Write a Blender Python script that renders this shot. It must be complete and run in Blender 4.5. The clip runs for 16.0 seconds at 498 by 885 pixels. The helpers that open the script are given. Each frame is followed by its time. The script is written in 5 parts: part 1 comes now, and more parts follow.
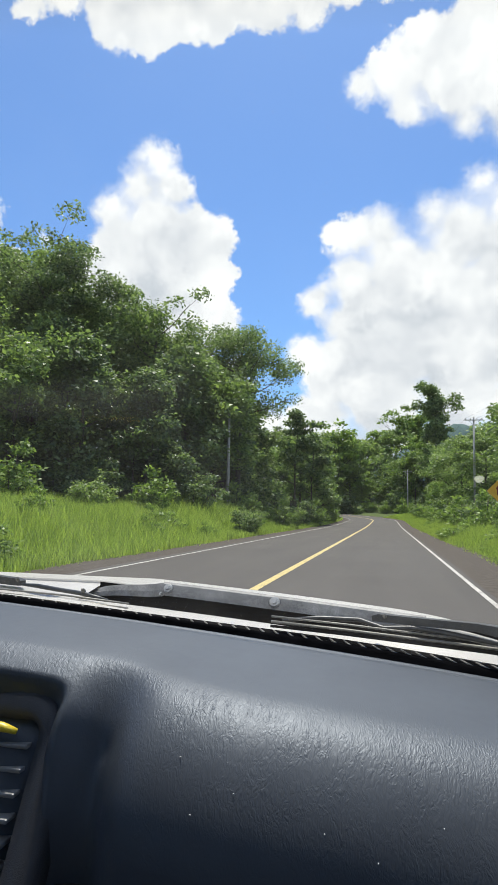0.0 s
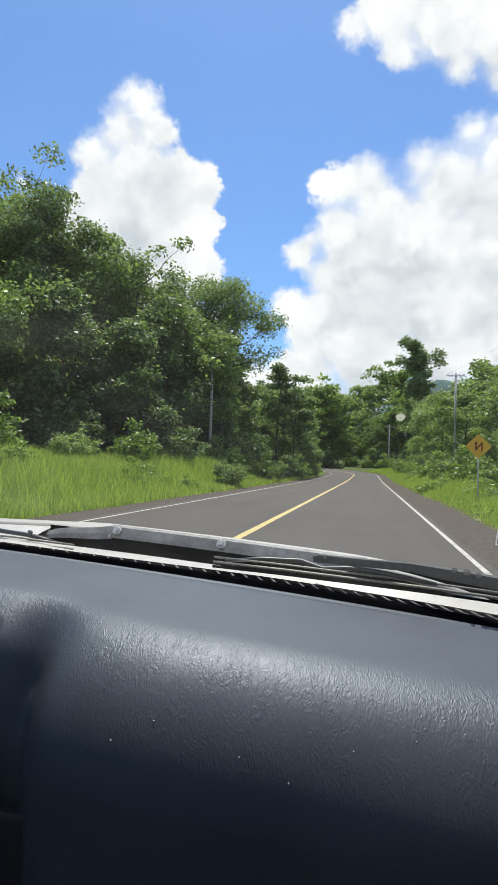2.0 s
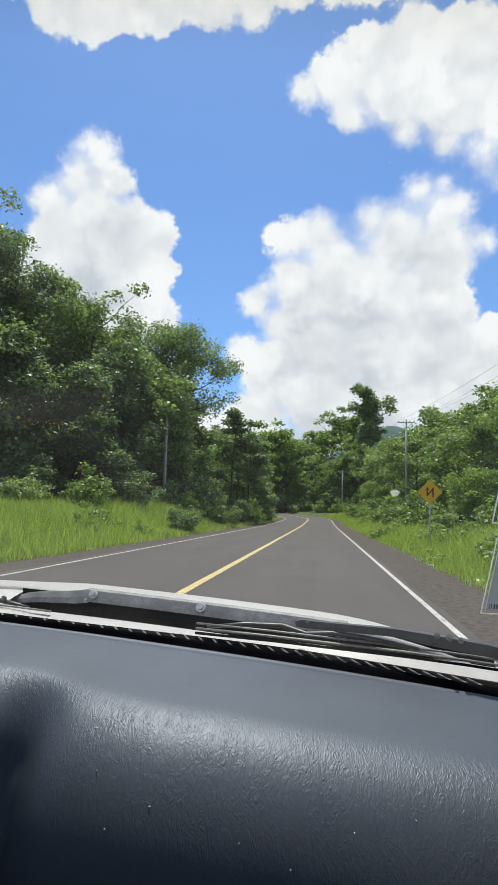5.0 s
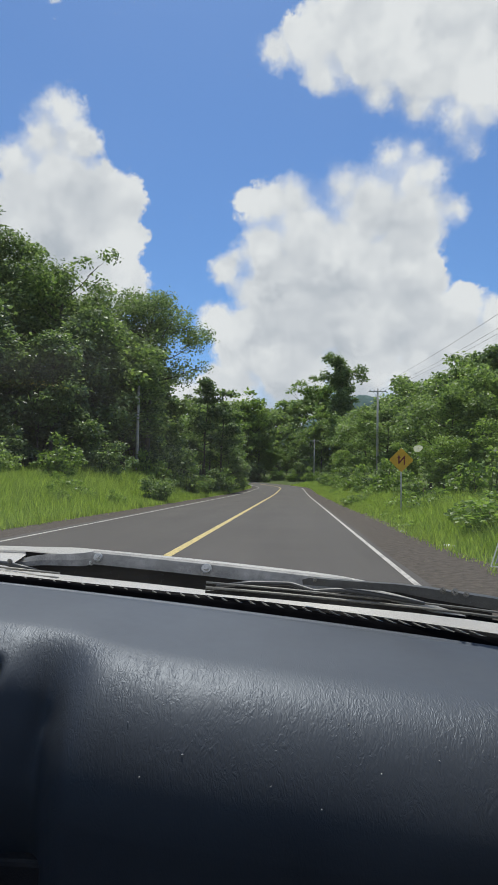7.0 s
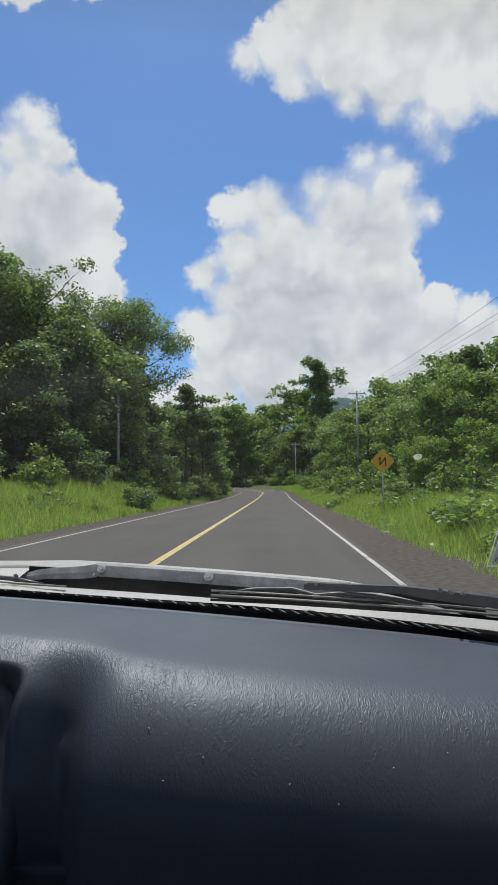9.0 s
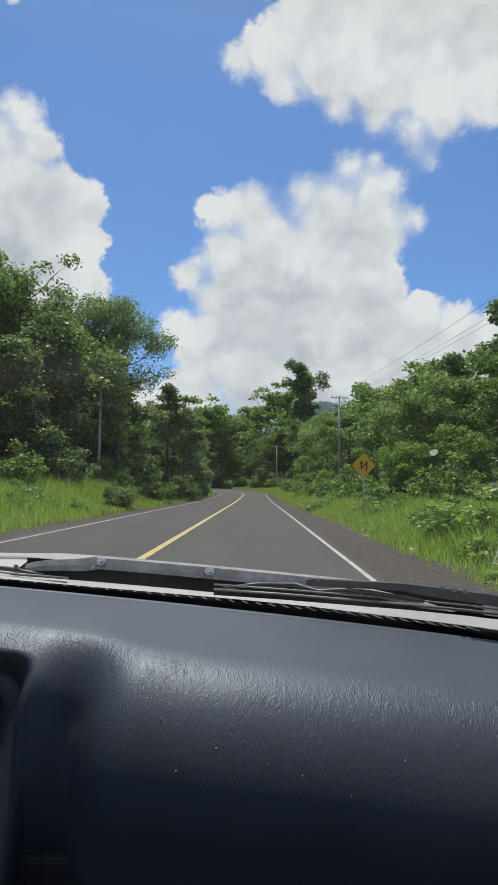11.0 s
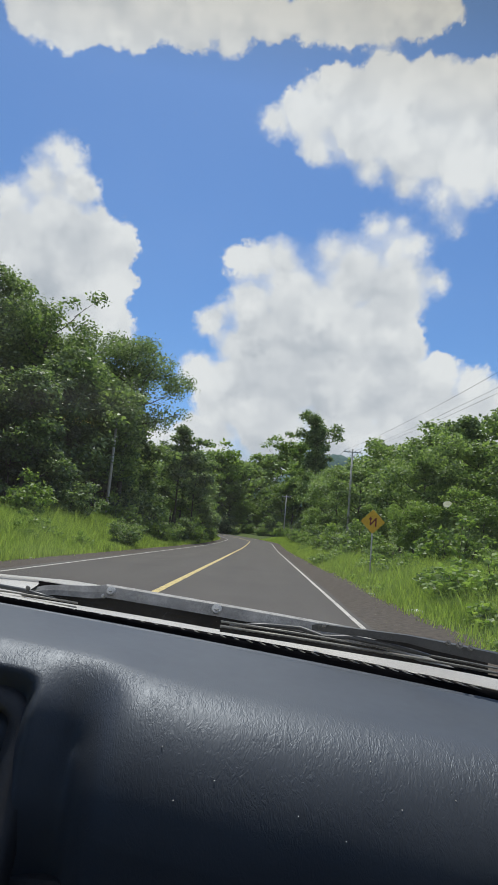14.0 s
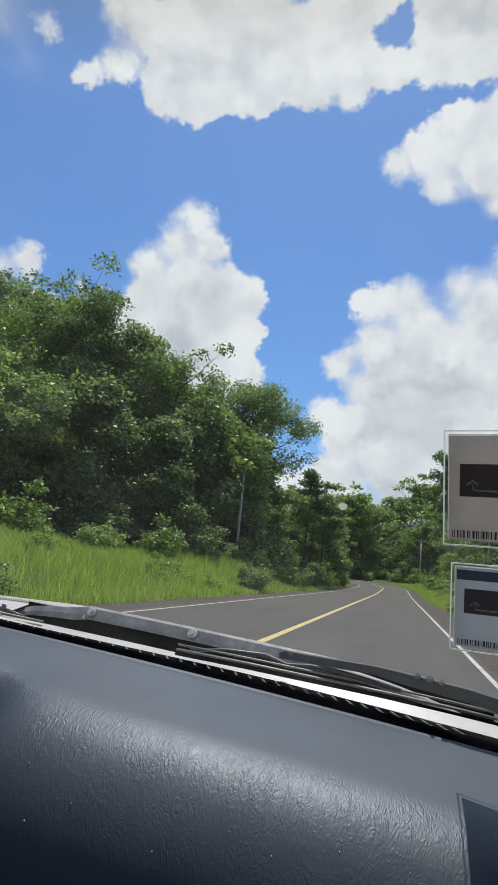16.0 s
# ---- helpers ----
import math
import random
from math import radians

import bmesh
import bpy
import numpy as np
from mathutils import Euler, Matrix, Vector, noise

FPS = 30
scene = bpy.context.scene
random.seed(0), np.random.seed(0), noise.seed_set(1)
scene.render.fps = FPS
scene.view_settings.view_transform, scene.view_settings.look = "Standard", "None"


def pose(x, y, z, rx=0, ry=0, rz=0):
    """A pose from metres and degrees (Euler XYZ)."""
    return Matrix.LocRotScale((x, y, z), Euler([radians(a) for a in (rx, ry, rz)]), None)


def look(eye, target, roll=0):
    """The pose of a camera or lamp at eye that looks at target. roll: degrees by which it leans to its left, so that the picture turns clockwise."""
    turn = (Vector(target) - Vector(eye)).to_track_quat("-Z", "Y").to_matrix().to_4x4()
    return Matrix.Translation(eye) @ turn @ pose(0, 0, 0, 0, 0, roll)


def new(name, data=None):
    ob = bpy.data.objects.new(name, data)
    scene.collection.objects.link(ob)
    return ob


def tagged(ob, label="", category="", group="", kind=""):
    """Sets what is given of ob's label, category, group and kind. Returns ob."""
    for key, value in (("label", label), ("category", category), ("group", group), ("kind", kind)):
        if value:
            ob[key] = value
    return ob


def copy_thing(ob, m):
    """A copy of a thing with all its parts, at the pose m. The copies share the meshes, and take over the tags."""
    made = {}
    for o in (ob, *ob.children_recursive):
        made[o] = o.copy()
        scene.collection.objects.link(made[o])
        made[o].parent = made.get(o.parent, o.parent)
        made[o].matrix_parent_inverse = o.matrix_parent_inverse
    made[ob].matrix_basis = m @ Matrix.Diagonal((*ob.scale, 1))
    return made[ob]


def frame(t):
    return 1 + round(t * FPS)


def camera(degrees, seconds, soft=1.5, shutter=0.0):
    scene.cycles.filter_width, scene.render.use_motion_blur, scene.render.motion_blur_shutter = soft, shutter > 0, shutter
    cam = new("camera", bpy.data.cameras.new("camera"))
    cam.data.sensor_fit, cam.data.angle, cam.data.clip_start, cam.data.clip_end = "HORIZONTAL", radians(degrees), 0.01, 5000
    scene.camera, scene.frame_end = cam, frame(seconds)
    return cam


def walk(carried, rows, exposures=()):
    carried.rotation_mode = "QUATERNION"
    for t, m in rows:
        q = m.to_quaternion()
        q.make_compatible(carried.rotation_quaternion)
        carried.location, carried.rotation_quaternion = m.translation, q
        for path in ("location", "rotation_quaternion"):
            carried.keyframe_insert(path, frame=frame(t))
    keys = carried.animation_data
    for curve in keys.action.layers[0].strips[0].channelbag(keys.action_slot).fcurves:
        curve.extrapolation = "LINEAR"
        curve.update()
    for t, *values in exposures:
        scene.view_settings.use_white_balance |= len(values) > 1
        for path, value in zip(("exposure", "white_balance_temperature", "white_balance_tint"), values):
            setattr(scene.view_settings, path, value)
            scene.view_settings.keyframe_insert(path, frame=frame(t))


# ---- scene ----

# A passenger's view over the dashboard of a white car on a country road.
# x right, y along the road, z up; the road lies at z = 0.

# ------------------------------------------------------------------ camera
cam = camera(42.5, 16.0, soft=0.85)
PATH = [
    (0.0, pose(0.039, 0.012, 1.201, 96.28, -1.12, 12.09)),
    (0.5, pose(0.053, 0.006, 1.207, 96.41, -0.00, 10.02)),
    (1.0, pose(0.067, 0.006, 1.218, 96.15, 0.22, 9.38)),
    (1.5, pose(0.104, 0.058, 1.202, 92.53, 1.40, 8.90)),
    (2.0, pose(0.099, 0.028, 1.185, 92.20, -1.50, 10.56)),
    (2.5, pose(0.115, -0.013, 1.257, 98.18, -0.93, 11.67)),
    (3.0, pose(0.137, 0.011, 1.254, 98.71, 1.46, 13.17)),
    (3.5, pose(0.086, 0.052, 1.210, 91.44, -1.33, 10.29)),
    (4.0, pose(0.127, 0.030, 1.242, 95.94, 1.38, 10.35)),
    (4.5, pose(0.094, 0.014, 1.229, 96.64, -0.52, 7.60)),
    (7.0, pose(-0.001, 0.002, 1.200, 93.60, -1.02, 4.00)),
    (7.5, pose(0.017, -0.014, 1.221, 96.55, 1.46, 3.87)),
    (8.0, pose(-0.002, -0.026, 1.223, 96.60, 0.69, 2.49)),
    (8.5, pose(0.001, -0.032, 1.236, 96.70, 1.47, 1.89)),
    (9.0, pose(-0.029, -0.031, 1.207, 94.06, 0.67, 2.40)),
    (11.5, pose(-0.070, -0.032, 1.190, 94.36, -0.53, 0.33)),
    (12.0, pose(-0.041, -0.037, 1.183, 94.83, -0.01, 0.33)),
    (12.5, pose(-0.060, -0.036, 1.185, 95.48, -0.39, 0.73)),
    (13.0, pose(-0.070, -0.045, 1.205, 96.92, -2.25, 1.60)),
    (13.5, pose(-0.077, -0.041, 1.175, 96.89, -3.95, 1.11)),
    (14.0, pose(-0.080, -0.058, 1.182, 98.38, -5.04, 1.21)),
    (14.5, pose(-0.005, -0.043, 1.185, 99.19, -4.14, 2.71)),
    (15.0, pose(0.015, -0.042, 1.157, 95.78, -7.22, 8.01)),
    (15.5, pose(0.141, -0.036, 1.221, 102.10, -5.42, 10.68)),
    (16.0, pose(0.190, 0.027, 1.166, 101.25, -5.62, 12.92)),
]
walk(cam, PATH, [(0.0, 0.48, 6500, 10), (4.5, 0.40, 6450, 10), (7.0, 0.02, 6350, 10), (14.0, 0.02, 6350, 10), (16.0, 0.12, 6300, 10)])

# ------------------------------------------------------------------ sky and sun
SUN_AZ, SUN_EL = -8.0, 67.0          # degrees clockwise from the road's direction, and above the horizon


def math_node(tree, op, a, b=None, c=None, clamp=False):
    n = tree.nodes.new("ShaderNodeMath")
    n.operation, n.use_clamp = op, clamp
    for i, v in enumerate((a, b, c)):
        if v is None:
            continue
        if isinstance(v, (int, float)):
            n.inputs[i].default_value = v
        else:
            tree.links.new(v, n.inputs[i])
    return n.outputs[0]


def vector_node(tree, op, a, b=None, scale=None):
    n = tree.nodes.new("ShaderNodeVectorMath")
    n.operation = op
    for i, v in enumerate((a, b)):
        if v is None:
            continue
        if isinstance(v, (tuple, list)):
            n.inputs[i].default_value = v
        else:
            tree.links.new(v, n.inputs[i])
    if scale is not None:
        n.inputs["Scale"].default_value = scale
    return n.outputs["Value"] if op in ("DISTANCE", "DOT_PRODUCT", "LENGTH") else n.outputs["Vector"]


def noise_node(tree, vec, scale, detail=4.0, rough=0.5, distortion=0.0, colour=False):
    n = tree.nodes.new("ShaderNodeTexNoise")
    n.inputs["Scale"].default_value, n.inputs["Detail"].default_value = scale, detail
    n.inputs["Roughness"].default_value, n.inputs["Distortion"].default_value = rough, distortion
    if vec is not None:
        tree.links.new(vec, n.inputs["Vector"])
    return n.outputs["Color"] if colour else n.outputs["Fac"]


def ramp_node(tree, fac, stops):
    n = tree.nodes.new("ShaderNodeValToRGB")
    e = n.color_ramp.elements
    while len(e) < len(stops):
        e.new(0.5)
    for el, (pos, col) in zip(e, stops):
        el.position, el.color = pos, (*col, 1) if len(col) == 3 else col
    tree.links.new(fac, n.inputs[0])
    return n.outputs[0]


def mix_node(tree, fac, a, b, blend="MIX"):
    n = tree.nodes.new("ShaderNodeMix")
    n.data_type, n.blend_type = "RGBA", blend
    for sock, v in ((n.inputs[0], fac), (n.inputs[6], a), (n.inputs[7], b)):
        if isinstance(v, (int, float)):
            sock.default_value = v
        elif isinstance(v, (tuple, list)):
            sock.default_value = (*v, 1) if len(v) == 3 else v
        else:
            tree.links.new(v, sock)
    return n.outputs[2]


# Cumulus clouds as heaps of billows: azimuth, elevation and radius in degrees.
LEFT_TOWER = [(-21.2, 29.6, 1.9), (-22.9, 27.3, 2.1), (-19.9, 27.6, 1.8), (-25.5, 25.4, 1.9), (-21.5, 24.3, 2.7), (-18.4, 23.5, 2.7), (-15.5, 23.7, 1.9), (-24.6, 22.0, 2.7), (-20.3, 20.1, 3.5), (-16.0, 20.4, 2.4), (-15.2, 16.8, 2.2)]
LEFT_BANK = [(-36.0, 15.2, 3.0), (-32.4, 16.4, 2.9), (-29.1, 17.4, 2.9), (-25.2, 17.1, 3.9), (-20.8, 17.2, 3.5), (-34.0, 11.7, 3.3), (-28.4, 12.6, 2.9), (-16.2, 13.1, 2.0), (-12.8, 13.2, 1.6), (-22.4, 12.9, 3.0), (-36.1, 23.4, 1.7), (-38.2, 22.2, 1.6), (-34.2, 20.1, 1.5), (-31.1, 21.9, 0.8)]
RIGHT_CLOUD = [(8.1, 27.0, 1.8), (10.1, 25.2, 1.9), (-4.4, 16.9, 1.9), (-5.2, 19.9, 1.3), (10.7, 27.3, 1.2), (12.2, 25.6, 1.7), (3.9, 25.2, 2.1), (-0.3, 24.4, 1.9), (-4.3, 24.0, 1.5), (-2.3, 24.2, 1.6), (6.3, 23.7, 3.1), (1.1, 21.9, 2.7), (10.7, 22.3, 3.1), (-3.1, 20.7, 2.1), (3.6, 19.9, 3.5), (9.5, 18.4, 3.5), (-6.3, 18.5, 1.8), (-1.7, 16.9, 3.1), (3.3, 14.7, 3.6), (9.3, 14.2, 3.3), (14.1, 23.0, 1.4)]
RIGHT_BASE = [(14.6, 15.0, 2.1), (17.7, 13.9, 1.8), (21.2, 12.8, 2.2), (13.0, 12.4, 2.8), (17.1, 11.0, 2.8), (-7.7, 14.2, 1.6), (-4.5, 12.6, 3.0), (-0.5, 10.4, 3.5), (5.6, 10.1, 3.5), (11.4, 9.2, 3.4), (-5.6, 8.7, 2.5), (17.8, 7.6, 3.3), (23.5, 9.8, 3.6)]
UPPER_CLOUD = [(-1.8, 34.7, 1.5), (1.4, 35.8, 2.2), (2.3, 33.7, 1.6), (6.6, 35.0, 2.9), (7.4, 32.1, 1.8), (11.5, 33.6, 3.1), (10.6, 30.5, 1.6), (13.7, 29.4, 1.9), (15.2, 27.6, 1.4), (16.3, 31.7, 3.1), (20.9, 32.1, 3.2), (25.2, 32.1, 3.4), (3.4, 37.4, 1.9), (8.3, 37.6, 2.5), (13.5, 36.9, 2.9), (18.6, 36.0, 3.2), (24.0, 36.4, 3.5)]
TOP_CLOUD = [(-27.1, 42.3, 2.4), (-22.6, 43.0, 3.3), (-16.7, 42.9, 3.6), (-10.8, 43.2, 3.4), (-6.9, 42.1, 2.2), (-26.0, 38.8, 1.9), (-22.2, 39.6, 2.4), (-19.2, 40.2, 2.4), (-16.2, 40.2, 2.3), (-11.6, 40.8, 2.2), (-7.0, 40.4, 1.3), (-37.8, 40.6, 1.2), (1.0, 43.6, 1.9), (4.3, 42.2, 2.1), (-21.1, 47.3, 3.9), (-7.3, 47.3, 3.3), (-30.6, 39.6, 1.5), (-33.2, 38.6, 1.2), (-30.5, 43.0, 2.3), (-2.6, 41.8, 1.6), (0.8, 41.4, 1.4), (7.6, 42.8, 2.3), (11.5, 43.4, 2.6), (2.4, 46.0, 2.6), (8.4, 46.8, 3.2)]


def unit(az, el):
    a, e = radians(az), radians(el)
    return Vector((math.sin(a) * math.cos(e), math.cos(a) * math.cos(e), math.sin(e)))


def build_sky():
    world = bpy.data.worlds.new("sky")
    scene.world = world
    world.use_nodes = True
    t = world.node_tree
    t.nodes.clear()
    out = t.nodes.new("ShaderNodeOutputWorld")
    sky = t.nodes.new("ShaderNodeTexSky")
    sky.sky_type, sky.sun_disc = "NISHITA", False
    sky.sun_elevation, sky.sun_rotation = radians(SUN_EL), radians(SUN_AZ)
    sky.air_density, sky.dust_density, sky.ozone_density = 1.0, 0.6, 3.0
    blue = t.nodes.new("ShaderNodeBackground")
    blue.inputs[1].default_value = SKY_STRENGTH
    tint = mix_node(t, 1.0, sky.outputs[0], SKY_TINT, "MULTIPLY")
    t.links.new(tint, blue.inputs[0])

    way = t.nodes.new("ShaderNodeTexCoord").outputs["Generated"]
    # ragged edges: the direction is stirred at two scales before it meets the billows
    stir = vector_node(t, "SUBTRACT", noise_node(t, way, 8.0, 2.0, colour=True), (0.5, 0.5, 0.5))
    fine = vector_node(t, "SUBTRACT", noise_node(t, way, 46.0, 7.0, 0.62, colour=True), (0.5, 0.5, 0.5))
    p = vector_node(t, "ADD", way, vector_node(t, "SCALE", stir, scale=0.045))
    p = vector_node(t, "ADD", p, vector_node(t, "SCALE", fine, scale=0.040))
    higher = vector_node(t, "ADD", p, tuple(unit(0, 75) * 0.045))

    def heap(at, blend, grow):
        total = None
        for az, el, r in LEFT_TOWER + LEFT_BANK + RIGHT_CLOUD + RIGHT_BASE + UPPER_CLOUD + TOP_CLOUD:
            d = vector_node(t, "DISTANCE", at, tuple(unit(az, el)))
            f = math_node(t, "MULTIPLY_ADD", d, -1.0, radians(r) * grow)
            total = f if total is None else math_node(t, "SMOOTH_MAX", total, f, blend)
        return total

    field = heap(p, 0.024, 1.12)
    lit = math_node(t, "SUBTRACT", heap(p, 0.012, 1.12), heap(higher, 0.012, 1.12))
    # far banks low over the land all round, and broken clouds behind the viewer
    z = t.nodes.new("ShaderNodeSeparateXYZ")
    t.links.new(way, z.inputs[0])
    banks = math_node(t, "MULTIPLY_ADD", noise_node(t, way, 3.2, 6.0, 0.55), 0.22, -0.108)
    aside = math_node(t, "MULTIPLY_ADD", z.outputs[1], -0.9, 0.62, clamp=True)
    banks = math_node(t, "MULTIPLY", banks, aside)
    low = math_node(t, "MULTIPLY_ADD", z.outputs[2], -0.55, 0.085)
    field = math_node(t, "MAXIMUM", field, banks)
    field = math_node(t, "SMOOTH_MAX", field, low, 0.03)
    cover = t.nodes.new("ShaderNodeMapRange")
    cover.interpolation_type = "SMOOTHSTEP"
    cover.inputs[1].default_value = 0.0
    t.links.new(math_node(t, "MAXIMUM", math_node(t, "MULTIPLY_ADD", noise_node(t, way, 5.0, 2.0, 0.5), 0.10, -0.036), 0.008), cover.inputs[2])
    t.links.new(field, cover.inputs[0])
    # relief of the billows: noise against the same noise a little nearer the sun
    up = vector_node(t, "ADD", p, tuple(unit(-40, 65) * 0.030))
    relief = math_node(t, "SUBTRACT", noise_node(t, p, 9.0, 4.0, 0.5), noise_node(t, up, 9.0, 4.0, 0.5))
    small = math_node(t, "SUBTRACT", noise_node(t, p, 30.0, 3.0, 0.5), noise_node(t, up, 30.0, 3.0, 0.5))
    level = t.nodes.new("ShaderNodeMapping")
    level.inputs["Scale"].default_value = (1.0, 1.0, 3.2)
    t.links.new(p, level.inputs[0])
    streak = noise_node(t, level.outputs[0], 5.0, 3.0, 0.45)
    inner = math_node(t, "MULTIPLY_ADD", field, 12.0, -0.10, clamp=True)
    shade = math_node(t, "MULTIPLY_ADD", relief, 1.05, 0.85)
    shade = math_node(t, "ADD", shade, math_node(t, "MULTIPLY", small, 0.30))
    for size, weight in ((13.0, 0.30), (36.0, 0.22)):
        puff = t.nodes.new("ShaderNodeTexVoronoi")
        puff.feature = "SMOOTH_F1"
        puff.inputs["Scale"].default_value, puff.inputs["Smoothness"].default_value = size, 0.5
        t.links.new(p, puff.inputs["Vector"])
        shade = math_node(t, "ADD", shade, math_node(t, "MULTIPLY_ADD", puff.outputs["Distance"], -weight, 0.42 * weight))
    shade = math_node(t, "ADD", shade, math_node(t, "MULTIPLY", lit, 6.0))
    # flat grey bases, in level streaks
    flat = t.nodes.new("ShaderNodeMapRange")
    flat.inputs[1].default_value, flat.inputs[2].default_value = 0.50, 0.16
    flat.inputs[3].default_value, flat.inputs[4].default_value = 0.45, 1.0
    t.links.new(z.outputs[2], flat.inputs[0])
    grey = math_node(t, "MULTIPLY", inner, math_node(t, "MULTIPLY_ADD", streak, 2.8, -0.86, clamp=True))
    shade = math_node(t, "SUBTRACT", shade, math_node(t, "MULTIPLY", grey, flat.outputs[0]))
    white = ramp_node(t, shade, [(0.20, (0.50, 0.545, 0.61)), (0.60, (0.75, 0.77, 0.805)), (0.98, (0.98, 0.98, 0.98))])
    cloud = t.nodes.new("ShaderNodeBackground")
    cloud.inputs[1].default_value = CLOUD_STRENGTH
    t.links.new(white, cloud.inputs[0])
    both = t.nodes.new("ShaderNodeMixShader")
    t.links.new(cover.outputs[0], both.inputs[0])
    t.links.new(blue.outputs[0], both.inputs[1])
    t.links.new(cloud.outputs[0], both.inputs[2])
    t.links.new(both.outputs[0], out.inputs[0])


SKY_STRENGTH, SKY_TINT, CLOUD_STRENGTH = 0.094, (0.76, 1.0, 1.26), 0.80
build_sky()
sun = new("sun", bpy.data.lights.new("sun", "SUN"))
sun.data.energy, sun.data.angle, sun.data.color = 4.0, radians(0.6), (1.0, 0.95, 0.87)
sun.matrix_world = look(unit(SUN_AZ, SUN_EL) * 100, (0, 0, 0))


# ------------------------------------------------------------------ materials
def material(name, rough=0.6, metal=0.0, spec=0.5):
    m = bpy.data.materials.new(name)
    m.use_nodes = True
    b = m.node_tree.nodes["Principled BSDF"]
    b.inputs["Roughness"].default_value, b.inputs["Metallic"].default_value = rough, metal
    b.inputs["Specular IOR Level"].default_value = spec
    return m, m.node_tree, b


def coords(t, kind="Object"):
    return t.nodes.new("ShaderNodeTexCoord").outputs[kind]


def bump(t, b, height, strength, distance):
    n = t.nodes.new("ShaderNodeBump")
    n.inputs["Strength"].default_value, n.inputs["Distance"].default_value = strength, distance
    t.links.new(height, n.inputs["Height"])
    t.links.new(n.outputs[0], b.inputs["Normal"])


def mottled(name, dark, light, scale, rough=0.6, metal=0.0, grain=0.0, grain_scale=400.0, rough_spread=0.15, spec=0.5):
    """A surface of two tones, mottled at two scales, with a fine grain."""
    m, t, b = material(name, rough, metal, spec)
    c = coords(t)
    n1, n2 = noise_node(t, c, scale, 6.0, 0.6), noise_node(t, c, scale * 9, 4.0, 0.6)
    f = math_node(t, "ADD", math_node(t, "MULTIPLY", n1, 0.65), math_node(t, "MULTIPLY", n2, 0.35))
    t.links.new(ramp_node(t, f, [(0.32, dark), (0.68, light)]), b.inputs["Base Color"])
    t.links.new(math_node(t, "MULTIPLY_ADD", n2, rough_spread, rough - rough_spread / 2), b.inputs["Roughness"])
    if grain:
        bump(t, b, noise_node(t, c, grain_scale, 4.0, 0.6), 1.0, grain)
    return m


def vinyl_material():
    """Dark slate vinyl with the fine wrinkles of a leather grain."""
    m, t, b = material("slate_vinyl", 0.4, spec=0.38)
    b.inputs["Specular Tint"].default_value = (0.74, 0.87, 1.0, 1)
    c = coords(t)
    tone = noise_node(t, c, 6.0, 5.0, 0.6)
    t.links.new(ramp_node(t, tone, [(0.3, (0.046, 0.053, 0.063)), (0.7, (0.062, 0.071, 0.082))]), b.inputs["Base Color"])
    place = t.nodes.new("ShaderNodeMapping")
    place.inputs["Scale"].default_value = (1.0, 0.36, 0.5)
    t.links.new(c, place.inputs[0])
    warp = vector_node(t, "ADD", place.outputs[0], vector_node(t, "SCALE", noise_node(t, place.outputs[0], 65.0, 3.0, colour=True), scale=0.016))
    wr = noise_node(t, warp, 165.0, 3.0, 0.50, 0.5)
    creases = math_node(t, "ABSOLUTE", math_node(t, "SUBTRACT", wr, 0.5))
    cells = t.nodes.new("ShaderNodeTexVoronoi")
    cells.feature = "DISTANCE_TO_EDGE"
    cells.inputs["Scale"].default_value = 330.0
    t.links.new(warp, cells.inputs["Vector"])
    big = noise_node(t, c, 22.0, 3.0, 0.5)
    h = math_node(t, "ADD", math_node(t, "MULTIPLY", creases, 1.6), math_node(t, "MULTIPLY", cells.outputs["Distance"], 0.5))
    h = math_node(t, "MULTIPLY", h, math_node(t, "MULTIPLY_ADD", big, 1.6, -0.15, clamp=True))
    # the taut top and the upright face are smooth, the roll between is wrinkled
    normal = t.nodes.new("ShaderNodeSeparateXYZ")
    t.links.new(t.nodes.new("ShaderNodeNewGeometry").outputs["Normal"], normal.inputs[0])
    slack = math_node(t, "MULTIPLY_ADD", normal.outputs[2], -22.0, 21.80, clamp=True)
    taut = math_node(t, "MULTIPLY_ADD", normal.outputs[2], 2.6, -0.75, clamp=True)
    slack = math_node(t, "MULTIPLY", slack, math_node(t, "MULTIPLY_ADD", taut, 0.70, 0.30))
    h = math_node(t, "MULTIPLY", h, math_node(t, "MULTIPLY_ADD", slack, 0.90, 0.10))
    bump(t, b, h, 0.80, 0.0012)
    t.links.new(math_node(t, "MULTIPLY_ADD", noise_node(t, c, 60.0, 4.0), 0.10, 0.42), b.inputs["Roughness"])
    return m


def matt_material(name, dark, light):
    """Dull rubber without any sheen."""
    m = bpy.data.materials.new(name)
    m.use_nodes = True
    t = m.node_tree
    t.nodes.clear()
    d, out = t.nodes.new("ShaderNodeBsdfDiffuse"), t.nodes.new("ShaderNodeOutputMaterial")
    d.inputs["Roughness"].default_value = 1.0
    t.links.new(ramp_node(t, noise_node(t, coords(t), 40.0, 5.0, 0.6), [(0.3, dark), (0.7, light)]), d.inputs[0])
    t.links.new(d.outputs[0], out.inputs[0])
    return m


